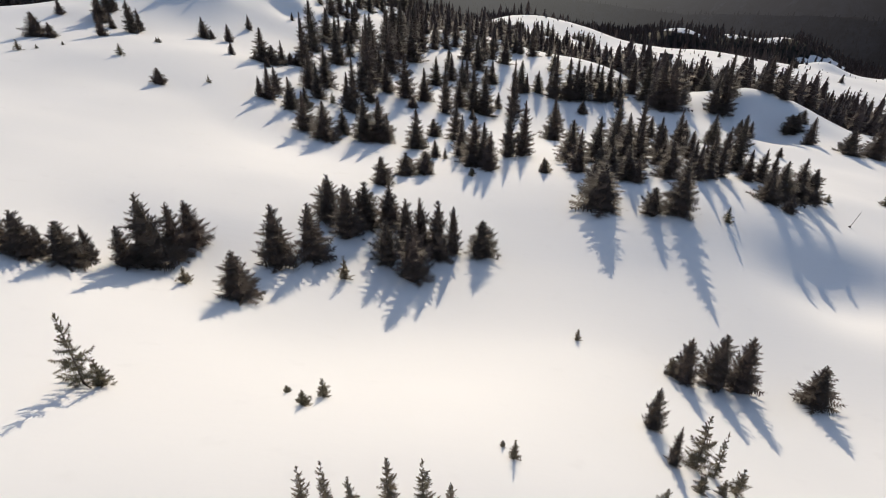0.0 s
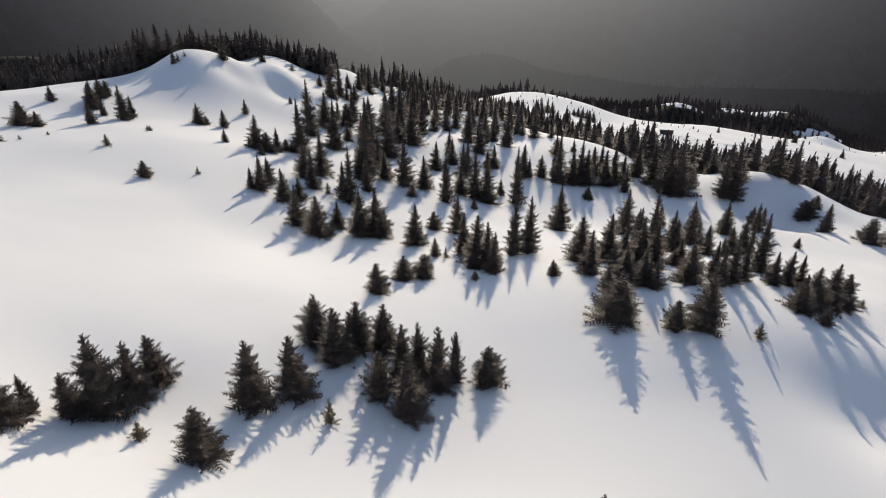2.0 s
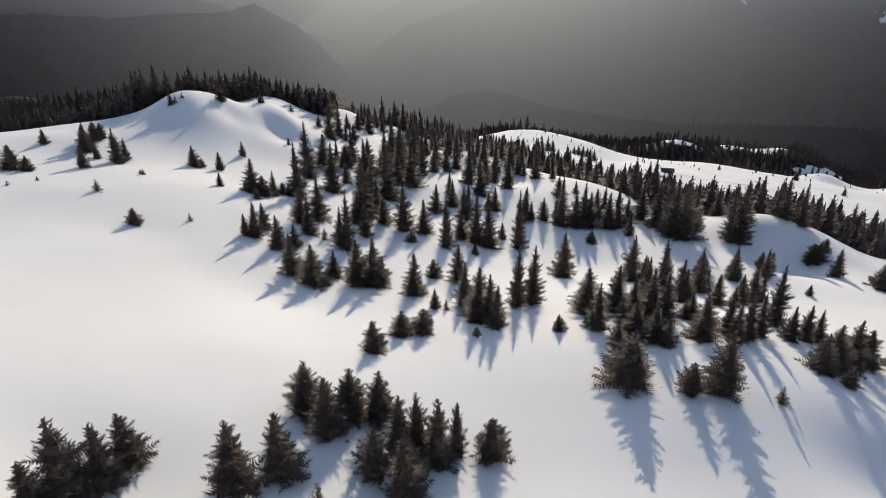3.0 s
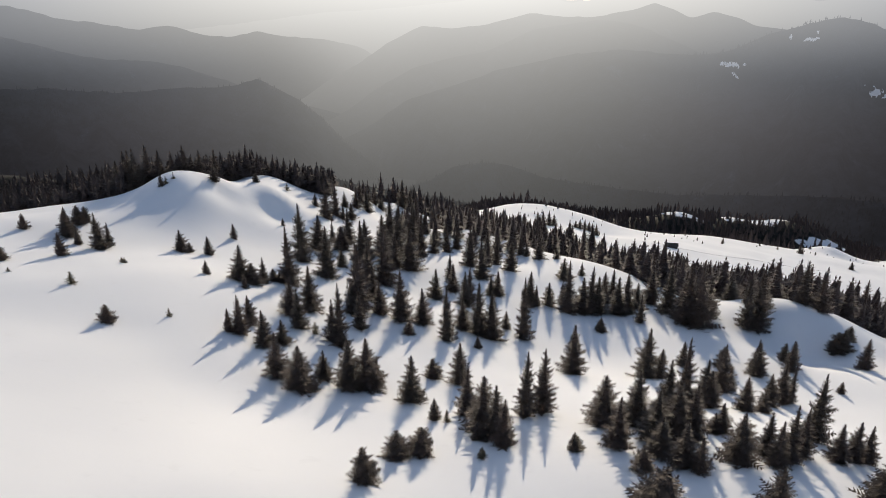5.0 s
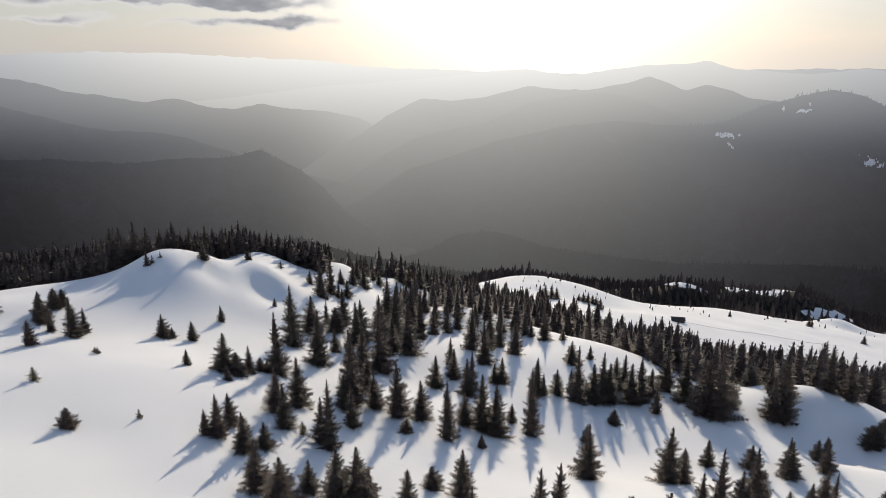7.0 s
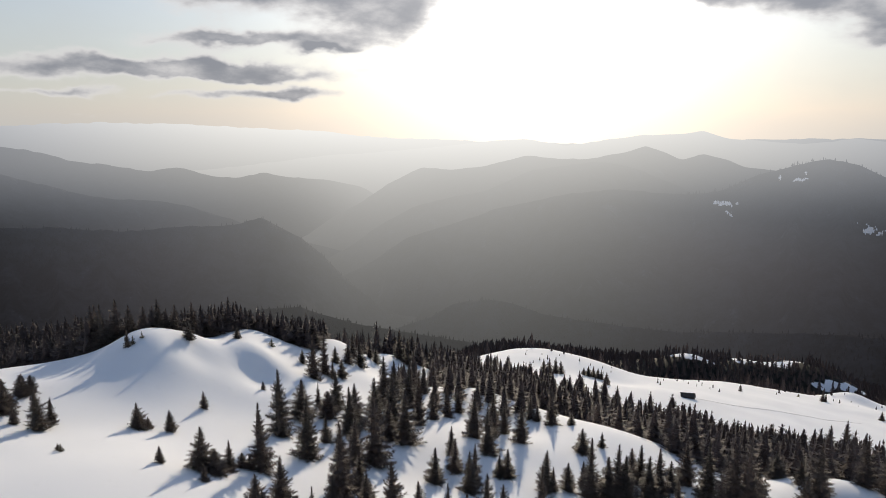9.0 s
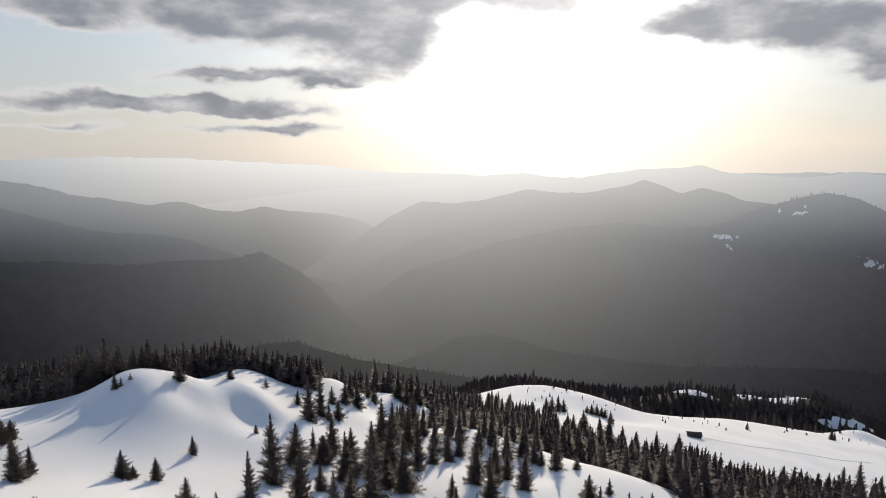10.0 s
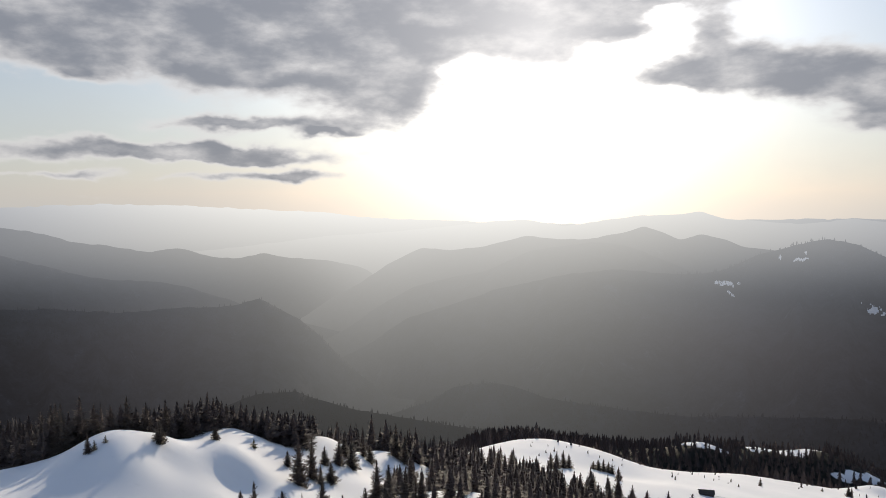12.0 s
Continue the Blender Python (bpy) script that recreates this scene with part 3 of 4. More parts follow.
NEAR_SPROUTS = [
    (-5.5, 16.7, 0.3, 0.3), (-4.7, 15.7, 0.6, 0.3), (-4.2, 16.6, 0.8, 0.3), (2.2, 13.4, 0.8, 0.2), (1.9, 14, 0.2, 0.1), (7.1, 26.7, 0.7, 0.2),
    (-13.4, 28, 0.9, 0.4), (-5.7, 31.5, 1.5, 0.4), (21.6, 43.7, 1.2, 0.4),
]
LEFT_THICKET = [
    (-15.8, 30, 4.1, 1.3), (-14.9, 31.2, 3.4, 0.8), (-14.6, 32.8, 2.8, 0.9), (-16.8, 29.1, 2.3, 0.7), (-18.7, 27.4, 2.3, 1), (-18.2, 28.5, 2,
    0.4), (-20.3, 27, 2.4, 0.9), (-21.3, 27.1, 2.1, 0.6), (-19.9, 27.6, 1.6, 0.4), (-10.4, 27.1, 2.6, 1),
]
MIDDLE_THICKET = [
    (-9.6, 32.1, 3.7, 1.1), (-7.9, 33.6, 3.6, 1), (-7.7, 39.5, 3.2, 1.1), (-6.3, 37.6, 3.6, 1.1), (-5.3, 39.7, 3.2, 1), (-3.7, 40, 3.2, 1), (-3.5,
    34.7, 3.1, 0.9), (-1.9, 33.3, 3.9, 1.1), (-2.4, 37, 3.7, 0.9), (-1.5, 37.5, 3.7, 0.8), (-0.3, 36.6, 4.1, 0.9), (0.7, 37.5, 3.5, 0.6), (2.6,
    37.6, 2.6, 1), (-5.1, 49.8, 2.6, 0.9), (-5.6, 39, 2.8, 0.6),
]
RIGHT_THICKET = [
    (12.5, 46.4, 4, 2.1), (16.1, 44.7, 2.2, 0.9), (18.2, 44.8, 4.5, 1.4), (26.8, 48.6, 3.2, 1.1), (28.5, 50, 3.7, 1.3), (30.7, 51.2, 4.1, 1.2),
    (32.5, 52.2, 3.2, 1.2), (27.9, 46.7, 1.8, 0.6), (35.1, 53.5, 0.8, 0.5), (33.9, 53.2, 0.7, 0.4), (43.1, 56.9, 1.3, 0.8), (56.4, 85.5, 3.7,
    2.2), (60.7, 86.3, 5.2, 2.4), (66.4, 91.4, 6.4, 2.1),
]
RIGHT_ROWS = [
    (22.7, 81.7, 6.4, 1.5), (24.2, 81.5, 3.8, 0.9), (12.7, 61.2, 4.7, 1.5), (12.5, 56.2, 4.3, 1.1), (15.3, 61.1, 5, 1.4), (19.5, 66, 5.1, 1.1),
    (20.9, 66.2, 7.3, 1.2), (17, 57.2, 5.3, 1.5), (15.6, 57.3, 4.4, 1.3), (18.2, 57.1, 4.9, 1.1), (24.1, 69.3, 4.9, 1.1), (28.8, 76.4, 5.8, 1.2),
    (30.5, 78.1, 2.9, 0.8), (24.1, 68.2, 3.9, 1.3), (27.3, 67.9, 3.6, 1), (32.3, 73.2, 3.7, 1), (34.5, 74.9, 4.7, 1.1), (35.8, 75.4, 4.4, 0.6),
    (29.3, 68.3, 2.4, 0.7),
]
RIGHT_FRONT = [
    (28.2, 58.6, 6, 1.1), (21.2, 59, 2.7, 0.9), (20.7, 59, 1.8, 0.6), (19.9, 53.1, 3.9, 1.3), (22.3, 54.2, 3.7, 0.7), (23.5, 53.4, 4.6, 0.9), (25,
    54.6, 4, 0.8), (22.2, 52.5, 3.6, 0.8), (27.5, 54.4, 3.2, 0.8), (29.1, 55, 3.4, 0.8), (30.4, 55.5, 3.2, 0.7), (16.7, 51.6, 2.7, 0.7), (13.1,
    52, 1.9, 0.8), (9.4, 55.3, 1.2, 0.6), (15, 54.4, 3.2, 1.1), (16, 52.6, 3.5, 1.1),
]
GROVE_FRONT = [
    (-15.1, 68.9, 4.5, 1.2), (-12.7, 67.3, 4.4, 1.6), (-11.1, 70.1, 3.1, 0.9), (-1.1, 73, 2.2, 0.9), (-0.8, 61.5, 2.1, 0.5), (0.2, 60.9, 1.2,
    0.3), (-3.3, 53.9, 2.2, 0.9), (-1.6, 54.4, 2.3, 1), (2.6, 53.9, 0.9, 0.5), (6.4, 63.2, 1, 0.3), (9.2, 55.3, 1.6, 0.5), (-8.6, 68.8, 5.1, 1.5),
    (-7, 69, 5.4, 1.5), (-6.2, 69.8, 3.3, 0.7), (-2.8, 66, 4.7, 1.2), (1.5, 71.5, 4.6, 1.1), (1.9, 62.7, 4.5, 1), (3, 59.1, 4.9, 1.5), (3.8, 57.7,
    4.6, 1.2), (4.3, 56.1, 4, 0.9), (6.7, 62.7, 6.2, 1), (8.3, 64, 6.2, 1.1), (14.3, 81.3, 6.3, 1.5), (2.4, 57.2, 1.5, 0.5),
]
GROVE_LEFT = [
    (-21.4, 75.9, 2.6, 0.6), (-20.4, 76.2, 4.3, 1), (-20.3, 79.2, 3.3, 0.9), (-25, 93.1, 4.9, 1.5), (-23.7, 93.1, 2.8, 1.3), (-26.1, 93.2, 1.4,
    0.3), (-23.7, 90, 1.9, 0.5), (-22.8, 95, 3.6, 0.8), (-22.1, 97, 1.8, 0.7), (-21.4, 97.4, 1.5, 0.6), (-17.7, 74.7, 3.9, 1.1), (-16.3, 76.3,
    2.7, 0.9), (-21.6, 112.2, 9.3, 1.7), (-20.2, 97.5, 8.1, 1.4), (-20.3, 120.1, 6.1, 2.1), (-16.4, 104.5, 7.7, 1.7), (-17.2, 84.7, 4.7, 1.3),
    (-15.7, 81.4, 4.7, 1), (-15.7, 88.1, 5.8, 1.4),
]
GROVE_HEART = [
    (-17.1, 122.9, 4.2, 1.7), (-13.2, 117.5, 7, 1.8), (-10.3, 90.7, 9.1, 1.6), (-10.8, 105.3, 6.3, 1.5), (-11, 89.6, 4.2, 1), (-9.6, 85.3, 4.8,
    1), (-9.2, 96.5, 5, 1.2), (-8.7, 107.2, 9.9, 1.9), (-9.8, 134.1, 9, 2), (-8.7, 141.5, 7.2, 1.9), (-5.8, 138, 8.1, 1.8), (-5.4, 116.6, 7.9,
    1.9), (-5.2, 89.8, 6.6, 1.4), (-7.7, 117.2, 6, 1.5), (-7.9, 91.2, 4.2, 1.2), (-2.6, 90.4, 4.8, 1.3), (-4, 86, 1.6, 0.7), (-13.8, 80.7, 1.4,
    0.5), (-11.8, 80, 4.9, 1), (-10.9, 79, 7.3, 1.1), (-15.5, 111.8, 3.9, 0.9),
]
GROVE_RIGHT = [
    (-1.7, 131.1, 4.8, 1.1), (0.6, 134.7, 5.7, 1.1), (2.5, 138.1, 4.7, 1), (1, 114.6, 4.2, 0.9), (1.4, 109.5, 4.7, 1.1), (-1.1, 105.2, 4.8, 1.2),
    (0.3, 85.9, 6.8, 1.1), (3, 103.4, 5.4, 1.2), (2.3, 91.6, 4, 1.3), (4.3, 90.9, 7.1, 1.5), (5.9, 90.5, 6.5, 1.5), (8.2, 95.7, 2.6, 0.7), (8.1,
    108.6, 4, 1.1), (7.1, 108.9, 2.9, 0.9), (11.3, 121.3, 6, 1.4), (14.8, 137.9, 4.8, 1), (6, 116, 6.9, 1.4), (4.5, 122.3, 7.2, 1.6), (8.1, 132.9,
    5.7, 1.6), (3.9, 84.9, 1.6, 0.5), (10.2, 93.3, 8.7, 1.2), (12.6, 105.5, 5.5, 1.2),
]
KNOLL = [
    (18.1, 105.6, 8.3, 1.4), (13.5, 105.8, 3.3, 0.7), (15.5, 106.8, 3.8, 1.1), (20.5, 106.6, 5.7, 1.8), (22.9, 107.4, 5.8, 1.6), (21.6, 99.3, 2.1,
    0.8), (25.8, 107.1, 6.1, 1.6), (27.6, 108.7, 6.7, 1.5), (28.2, 103.3, 4.6, 0.8), (29.6, 110.2, 4.4, 1.3), (32.6, 112.9, 6.5, 1.7), (33.8,
    108.4, 7.7, 1.6), (34.9, 105.2, 7.4, 1.7), (35.6, 101.3, 10.1, 2.1), (34.4, 102.4, 9, 1.9), (38.5, 105, 6.5, 1.6), (46.4, 116.1, 4.1, 1.4),
    (44.8, 102.8, 9.6, 1.9), (42.9, 101.8, 6.3, 1.5), (47.4, 106.6, 4.2, 1.2),
]
KNOLL_RIGHT = [
    (53.7, 108.2, 7.1, 1.4), (55.7, 106.6, 7, 1.4), (54.8, 98, 3, 1.2), (56.7, 99.9, 2.1, 0.9), (53.9, 91.5, 4.5, 1.1), (36.2, 83.9, 4.4, 1.1),
    (41.2, 86, 4.1, 1), (43.7, 79.6, 1.5, 0.5),
]
LEFT_SLOPE = [
    (-48.2, 76.7, 1.2, 0.5), (-46.9, 78.1, 0.5, 0.4), (-45.4, 81.1, 0.5, 0.3), (-37.8, 78.9, 1.3, 0.6), (-30.8, 71.3, 1.8, 0.8), (-26.9, 75.5,
    0.9, 0.3), (-37.8, 89.9, 0.7, 0.3), (-51.1, 86.2, 3.1, 1.7), (-49.3, 86.1, 1.9, 0.9), (-54.9, 100.1, 2.1, 0.7), (-49.9, 100.9, 3.2, 1),
    (-50.3, 104.8, 2.6, 1), (-45.2, 90.7, 3, 0.8), (-46.9, 97.6, 2.2, 0.4),
]
CREST = [
    (-49, 99.6, 4.1, 1.2), (-50.6, 105.5, 2.6, 1), (-50, 106.3, 2.4, 0.9), (-46.6, 97.1, 2.3, 0.5), (-43.6, 96.4, 4.9, 1.2), (-43.5, 98.9, 3.2,
    0.7), (-36.1, 103.3, 3.2, 1.1), (-35.2, 104, 1.5, 0.5), (-32.9, 104.7, 2.8, 0.8), (-32.3, 114.6, 2.6, 0.6), (-27.6, 127, 1.5, 0.4), (-37.4,
    89.7, 0.8, 0.3), (-28.8, 91.9, 1.9, 0.5), (-26.8, 95.9, 1.1, 0.4), (-45, 121.3, 2.6, 0.5), (-44.4, 121.8, 1.2, 0.4), (-43.7, 123.3, 1, 0.3),
    (-34.8, 139.1, 2.1, 0.7), (-30.2, 143.4, 1.4, 0.6), (-39.1, 129, 3, 1), (-68.8, 144.3, 2.8, 1.4),
]
BACK = [
    (-25.3, 145.2, 2.7, 0.7), (-22.2, 139.1, 7.9, 1.5), (-21.3, 144.9, 6.8, 1.2), (-20.7, 153.1, 3.4, 0.9), (-18.5, 146.2, 3.4, 1.1), (-19.7,
    143.7, 3.3, 0.7), (-16.7, 158.5, 5.8, 1.3), (-14.8, 171.7, 4, 1.1), (-18.5, 161.7, 5.1, 1.3), (17.9, 134.9, 7.1, 1.2), (15.8, 136.7, 2.9,
    0.7), (21.2, 134.5, 2.2, 0.7), (20, 120.1, 3.8, 1.3), (23.6, 123.1, 2.5, 0.6), (32.9, 242.2, 5.3, 1.3), (35.3, 245.5, 5.5, 1.3), (37.8, 247.8,
    5.8, 1.3), (39.8, 249.4, 4.6, 1.2), (49.7, 258.9, 2.9, 1), (51.5, 259.8, 3.8, 1.2), (53.6, 260.9, 4.3, 1.2), (55.3, 261.2, 3.8, 1.2), (56.4,
    260.8, 3.6, 1), (52.7, 238.3, 4.4, 1.1),
]
BACK_MORE = [
    (113.1, 275.3, 3, 0.7), (149.2, 282.8, 5, 1.1), (150.1, 282.2, 4, 0.7), (141.7, 286.6, 1.4, 0.7), (154.4, 254.6, 3.6, 1),
]
CORNICE = [
    (-52, 128, 7, 1.7), (-53.5, 129.5, 7.5, 1.8), (-50.5, 130, 6.5, 1.6), (-55, 131, 8, 1.8), (-57, 132, 7, 1.7), (-49, 131, 5.5, 1.4), (-47, 131.6, 4.6, 1.3), (-45, 132.6, 4.5, 1.3), (-43, 134, 5, 1.3),
    (-41.2, 136.5, 6, 1.4), (-39.5, 139.5, 5.5, 1.3), (-51.5, 132, 8, 1.7), (-46, 134.5, 6.5, 1.5),
]
GROVE_MORE = [
    (-19, 125.7, 3.9, 0.6), (-16.5, 126.9, 6.4, 1.3), (-13, 121.9, 6.6, 1.6), (-10.3, 123.8, 7.7, 1.8), (-11.2, 95.7, 8, 1.4), (-3.8, 126.6, 8.8,
    1.3), (-5.4, 144.7, 9.1, 1.4), (-7.8, 124.6, 8.7, 1.8), (3.8, 105.8, 5.7, 1), (7.5, 122.7, 5.2, 0.9), (9.3, 126.4, 5.4, 1.1), (17.8, 108.5,
    3.8, 0.8), (21.9, 107.1, 7.4, 1.4), (24.9, 111.9, 5.2, 1.3), (26.3, 112.3, 5.7, 1.2), (16.9, 93.4, 2.6, 0.7), (46.5, 110, 4.2, 1.1), (90.8,
    165, 10, 1.8), (114, 183.1, 9.3, 1.8), (53.9, 97.9, 3, 1.3), (42.3, 89.6, 2.7, 0.8), (46.3, 94.4, 3.3, 0.8), (37.3, 86.3, 3.9, 1), (33.1,
    86.1, 2.9, 1), (28.7, 86.9, 3.3, 0.9), (26.6, 87.9, 2, 0.6), (97.5, 189, 8, 2.1), (100.8, 187.9, 10.3, 1.8), (-18.6, 156, 4.9, 1.2), (-16.3,
    172.5, 4.4, 0.9), (-10.4, 183.4, 7.4, 1.7), (-8.3, 181.6, 6.6, 1.4),
]
PLANTED = []


def plant_all(kind, rows, seed):
    rng = random.Random(seed)
    for x, y, tall, wide in rows:
        what = kind
        if kind in ("tall", "bushy"):
            what = "young" if tall < 1.5 else "bushy" if wide / tall > 0.37 and tall < 4.5 else kind
        PLANTED.append((x, y))
        tall *= 1.08 if y < 45 else 1.0
        plant(what, x, y, max(tall, 0.3), max(min(wide * (1.3 if what == "tall" else 1.18 if y < 26 else 1.42), (0.46 if what == "tall" else 0.62) * tall), 0.14), rng)


plant_all("bushy", NEAR_BUSHES, 1)
plant_all("sparse", NEAR_SPARSE, 2)
plant_all("young", NEAR_SPROUTS, 3)
plant_all("bushy", LEFT_THICKET, 4)
plant_all("bushy", MIDDLE_THICKET, 5)
plant_all("tall", RIGHT_THICKET, 6)
plant_all("tall", RIGHT_ROWS, 7)
plant_all("tall", RIGHT_FRONT, 8)
plant_all("tall", GROVE_FRONT, 9)
plant_all("tall", GROVE_LEFT, 10)
plant_all("tall", GROVE_HEART, 11)
plant_all("tall", GROVE_RIGHT, 12)
plant_all("tall", KNOLL, 13)
plant_all("tall", KNOLL_RIGHT, 14)
plant_all("bushy", LEFT_SLOPE, 15)
plant_all("tall", CREST, 16)
plant_all("tall", BACK, 17)
plant_all("tall", BACK_MORE, 18)
plant_all("tall", GROVE_MORE, 19)
plant_all("tall", CORNICE, 20)
for base in (row[0] for rows in MODELS.values() for row in rows):
    for ob in (*base.children_recursive, base):
        bpy.data.objects.remove(ob)


# ---- closed forest, past counting ----
def ragged_spruce(verts, faces, x, y, z, tall, wide, rng, tiers, points):
    """A small spruce of ragged skirts, added to a wood's one mesh."""
    turn = rng.random() * 6.28
    for t in range(tiers):
        f = t / tiers
        r = wide * (1 - f) ** 0.8 * (0.8 + 0.4 * rng.random())
        top = z + tall * min(1.0, f + 1.6 / tiers)
        low = z + tall * (f + 0.03)
        b = len(verts)
        verts.append((x, y, top))
        for k in range(2 * points):
            a = turn + t + 3.1416 * k / points
            q = r * ((0.7 + 0.65 * rng.random()) if k % 2 == 0 else 0.32)
            verts.append((x + q * math.cos(a), y + q * math.sin(a), low - (0.05 * tall if k % 2 == 0 else -0.03 * tall) * (0.6 + rng.random())))
        for k in range(2 * points):
            faces.append((b, b + 1 + k, b + 1 + (k + 1) % (2 * points)))


LIGHT = []
for k in range(5):
    v, f = crown_mesh(random.Random(900 + k), 6.0, 1.5, pointed, 0.4, 0.95, 0.02, 0.5, 4, False)
    LIGHT.append((np.array(v), [tuple(q) for q in f]))


def forest(name, label, spots, mat, seed, ground_at=relief, detail=0):
    """One wood; detail: 0 for whole boughs, else the tiers and points of plain ragged skirts."""
    rng = random.Random(seed)
    verts, faces = [], []
    for x, y, tall, slim in spots:
        z = float(ground_at(x, y)) - 0.3
        if detail:
            ragged_spruce(verts, faces, x, y, z, tall, tall * slim, rng, *detail)
            continue
        v, f = LIGHT[rng.randrange(5)]
        a, s, h = rng.uniform(0, 6.283), tall * slim * 1.02 / 1.5, tall / 6.0
        c, d = math.cos(a) * s, math.sin(a) * s
        start = len(verts)
        verts += np.stack([x + c * v[:, 0] - d * v[:, 1], y + d * v[:, 0] + c * v[:, 1], z + h * v[:, 2]], -1).tolist()
        faces += [tuple(i + start for i in q) for q in f]
    ob = mesh_object(name, verts, faces, mat)
    return tagged(ob, label, "forest", kind="stuff")


def scatter(seed, count, inside, gap, low, high, box):
    rng = random.Random(seed)
    cells, spots, tries = {}, [], 0
    if gap < 6:
        for px, py in PLANTED:
            cells.setdefault((int(px // gap), int(py // gap)), []).append((px, py))
    while len(spots) < count and tries < count * 14:
        tries += 1
        x, y = rng.uniform(box[0], box[1]), rng.uniform(box[2], box[3])
        if not inside(x, y):
            continue
        i, j = int(x // gap), int(y // gap)
        if any((x - p) ** 2 + (y - q) ** 2 < gap * gap for a in (i - 1, i, i + 1) for b in (j - 1, j, j + 1) for p, q in cells.get((a, b), ())):
            continue
        cells.setdefault((i, j), []).append((x, y))
        spots.append((x, y, rng.uniform(low, high) * (0.75 + 0.25 * rng.random()), rng.uniform(0.2, 0.29)))
    return spots


def inside_any(patches):
    return lambda x, y: any(((x - a) / rx) ** 2 + ((y - b) / ry) ** 2 < 1 for a, b, rx, ry in patches)


GULLY = [(60, 128, 24, 12), (42, 158, 14, 12), (45, 137, 12, 9), (37, 147, 7, 8), (50, 180, 20, 20), (80, 162, 24, 14), (100, 160, 16, 9), (78, 126, 17, 8), (66, 146, 26, 14), (30, 190, 16, 24)]
SHOULDER = [(2, 185, 16, 45), (12, 235, 14, 26), (24, 205, 10, 24), (-4, 150, 10, 12), (4, 146, 14, 8)]
BROW = [(-30, 192, 14, 9), (-15, 200, 12, 9), (-3, 203, 8, 9)]
REAR = [(-76, 166, 34, 9), (-114, 155, 34, 18), (-42, 166, 12, 6)]
OPEN = [(-17, 162, 8, 27), (-25, 177, 10, 6), (-6, 172, 4, 9)]


def on_shoulder(x, y):
    return inside_any(SHOULDER)(x, y) and not inside_any(OPEN)(x, y)


def behind_crest(x, y):
    """The belt just past the crest of the snowy knoll."""
    start = np.interp(x, [-110, -80, -62, -54, -50, -45, -41, -36, -32, -26], [131, 134, 133, 129, 129.5, 132, 137, 149, 152, 155])
    start = start - 1.2 * math.sin(0.55 * x) * math.sin(0.23 * x + 1)
    return -118 < x < -25 and start < y < start + 15


def levelled(spots, spread=0.34):
    """Crowns that level off down the slope behind the crest."""
    rng, out = random.Random(41), []
    for x, y, tall, slim in spots:
        bearing = min(max(math.degrees(math.atan2(x, y - 28)), -17.5), 12.0)
        room = 40.0 - (0.325 + (0.004 if bearing < 0 else 0.006) * bearing) * math.hypot(x, y - 28) - float(relief(x, y))
        room *= 1.0 - spread * rng.random()
        if room > 2.2:
            out.append((x, y, min(max(tall, 0.75 * room), room, 11.0), slim))
    return out


forest("spruce_forest", "dense dark spruce forest filling a snowy gully", [(x, y, tall, slim * 1.25) for x, y, tall, slim in scatter(5, 540, inside_any(GULLY), 2.5, 6.0, 10.0, (10, 150, 105, 215))], WOODS, 1)
GROVE_BACK = [(x, y, tall, slim * 1.25) for x, y, tall, slim in scatter(6, 165, on_shoulder, 3.4, 5.0, 8.0, (-52, 40, 133, 265))]
forest("spruce_forest", "close dark spruce grove on a snowy shoulder", [row for row in GROVE_BACK if row[1] < 165] + levelled([row for row in GROVE_BACK if row[1] >= 165]), WOODS, 2)
forest("spruce_forest", "dark spruce wood on the brow below the crest", levelled(scatter(12, 300, inside_any(BROW), 1.9, 7.0, 11.0, (-46, 14, 175, 215))), WOODS, 8)
forest("spruce_forest", "row of dark spruces along the snowy crest", [(x, y, tall, slim * 1.4) for x, y, tall, slim in levelled(scatter(11, 800, behind_crest, 1.25, 5.0, 8.0, (-120, -25, 127, 170)))], WOODS, 6)
forest("spruce_forest", "dark spruce forest behind the snowy crest", levelled(scatter(7, 520, inside_any(REAR), 2.2, 7.0, 10.5, (-155, -20, 135, 180))), WOODS, 3)
forest("spruce_forest", "dark spruce forest round far snowy clearings", scatter(8, 2400, lambda x, y: wooded(x, y) > 0.5 and abs(x) < 0.72 * y + 20, 3.2, 5.5, 9.0, (0, 330, 280, 490)), WOODS, 4, detail=(7, 5))
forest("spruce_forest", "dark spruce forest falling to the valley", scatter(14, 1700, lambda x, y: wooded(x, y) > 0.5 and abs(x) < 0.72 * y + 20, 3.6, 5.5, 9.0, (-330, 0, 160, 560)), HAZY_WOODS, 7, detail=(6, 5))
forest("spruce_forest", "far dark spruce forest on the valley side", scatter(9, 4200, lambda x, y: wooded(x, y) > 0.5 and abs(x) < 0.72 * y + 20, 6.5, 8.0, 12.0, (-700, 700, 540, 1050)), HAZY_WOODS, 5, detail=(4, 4))


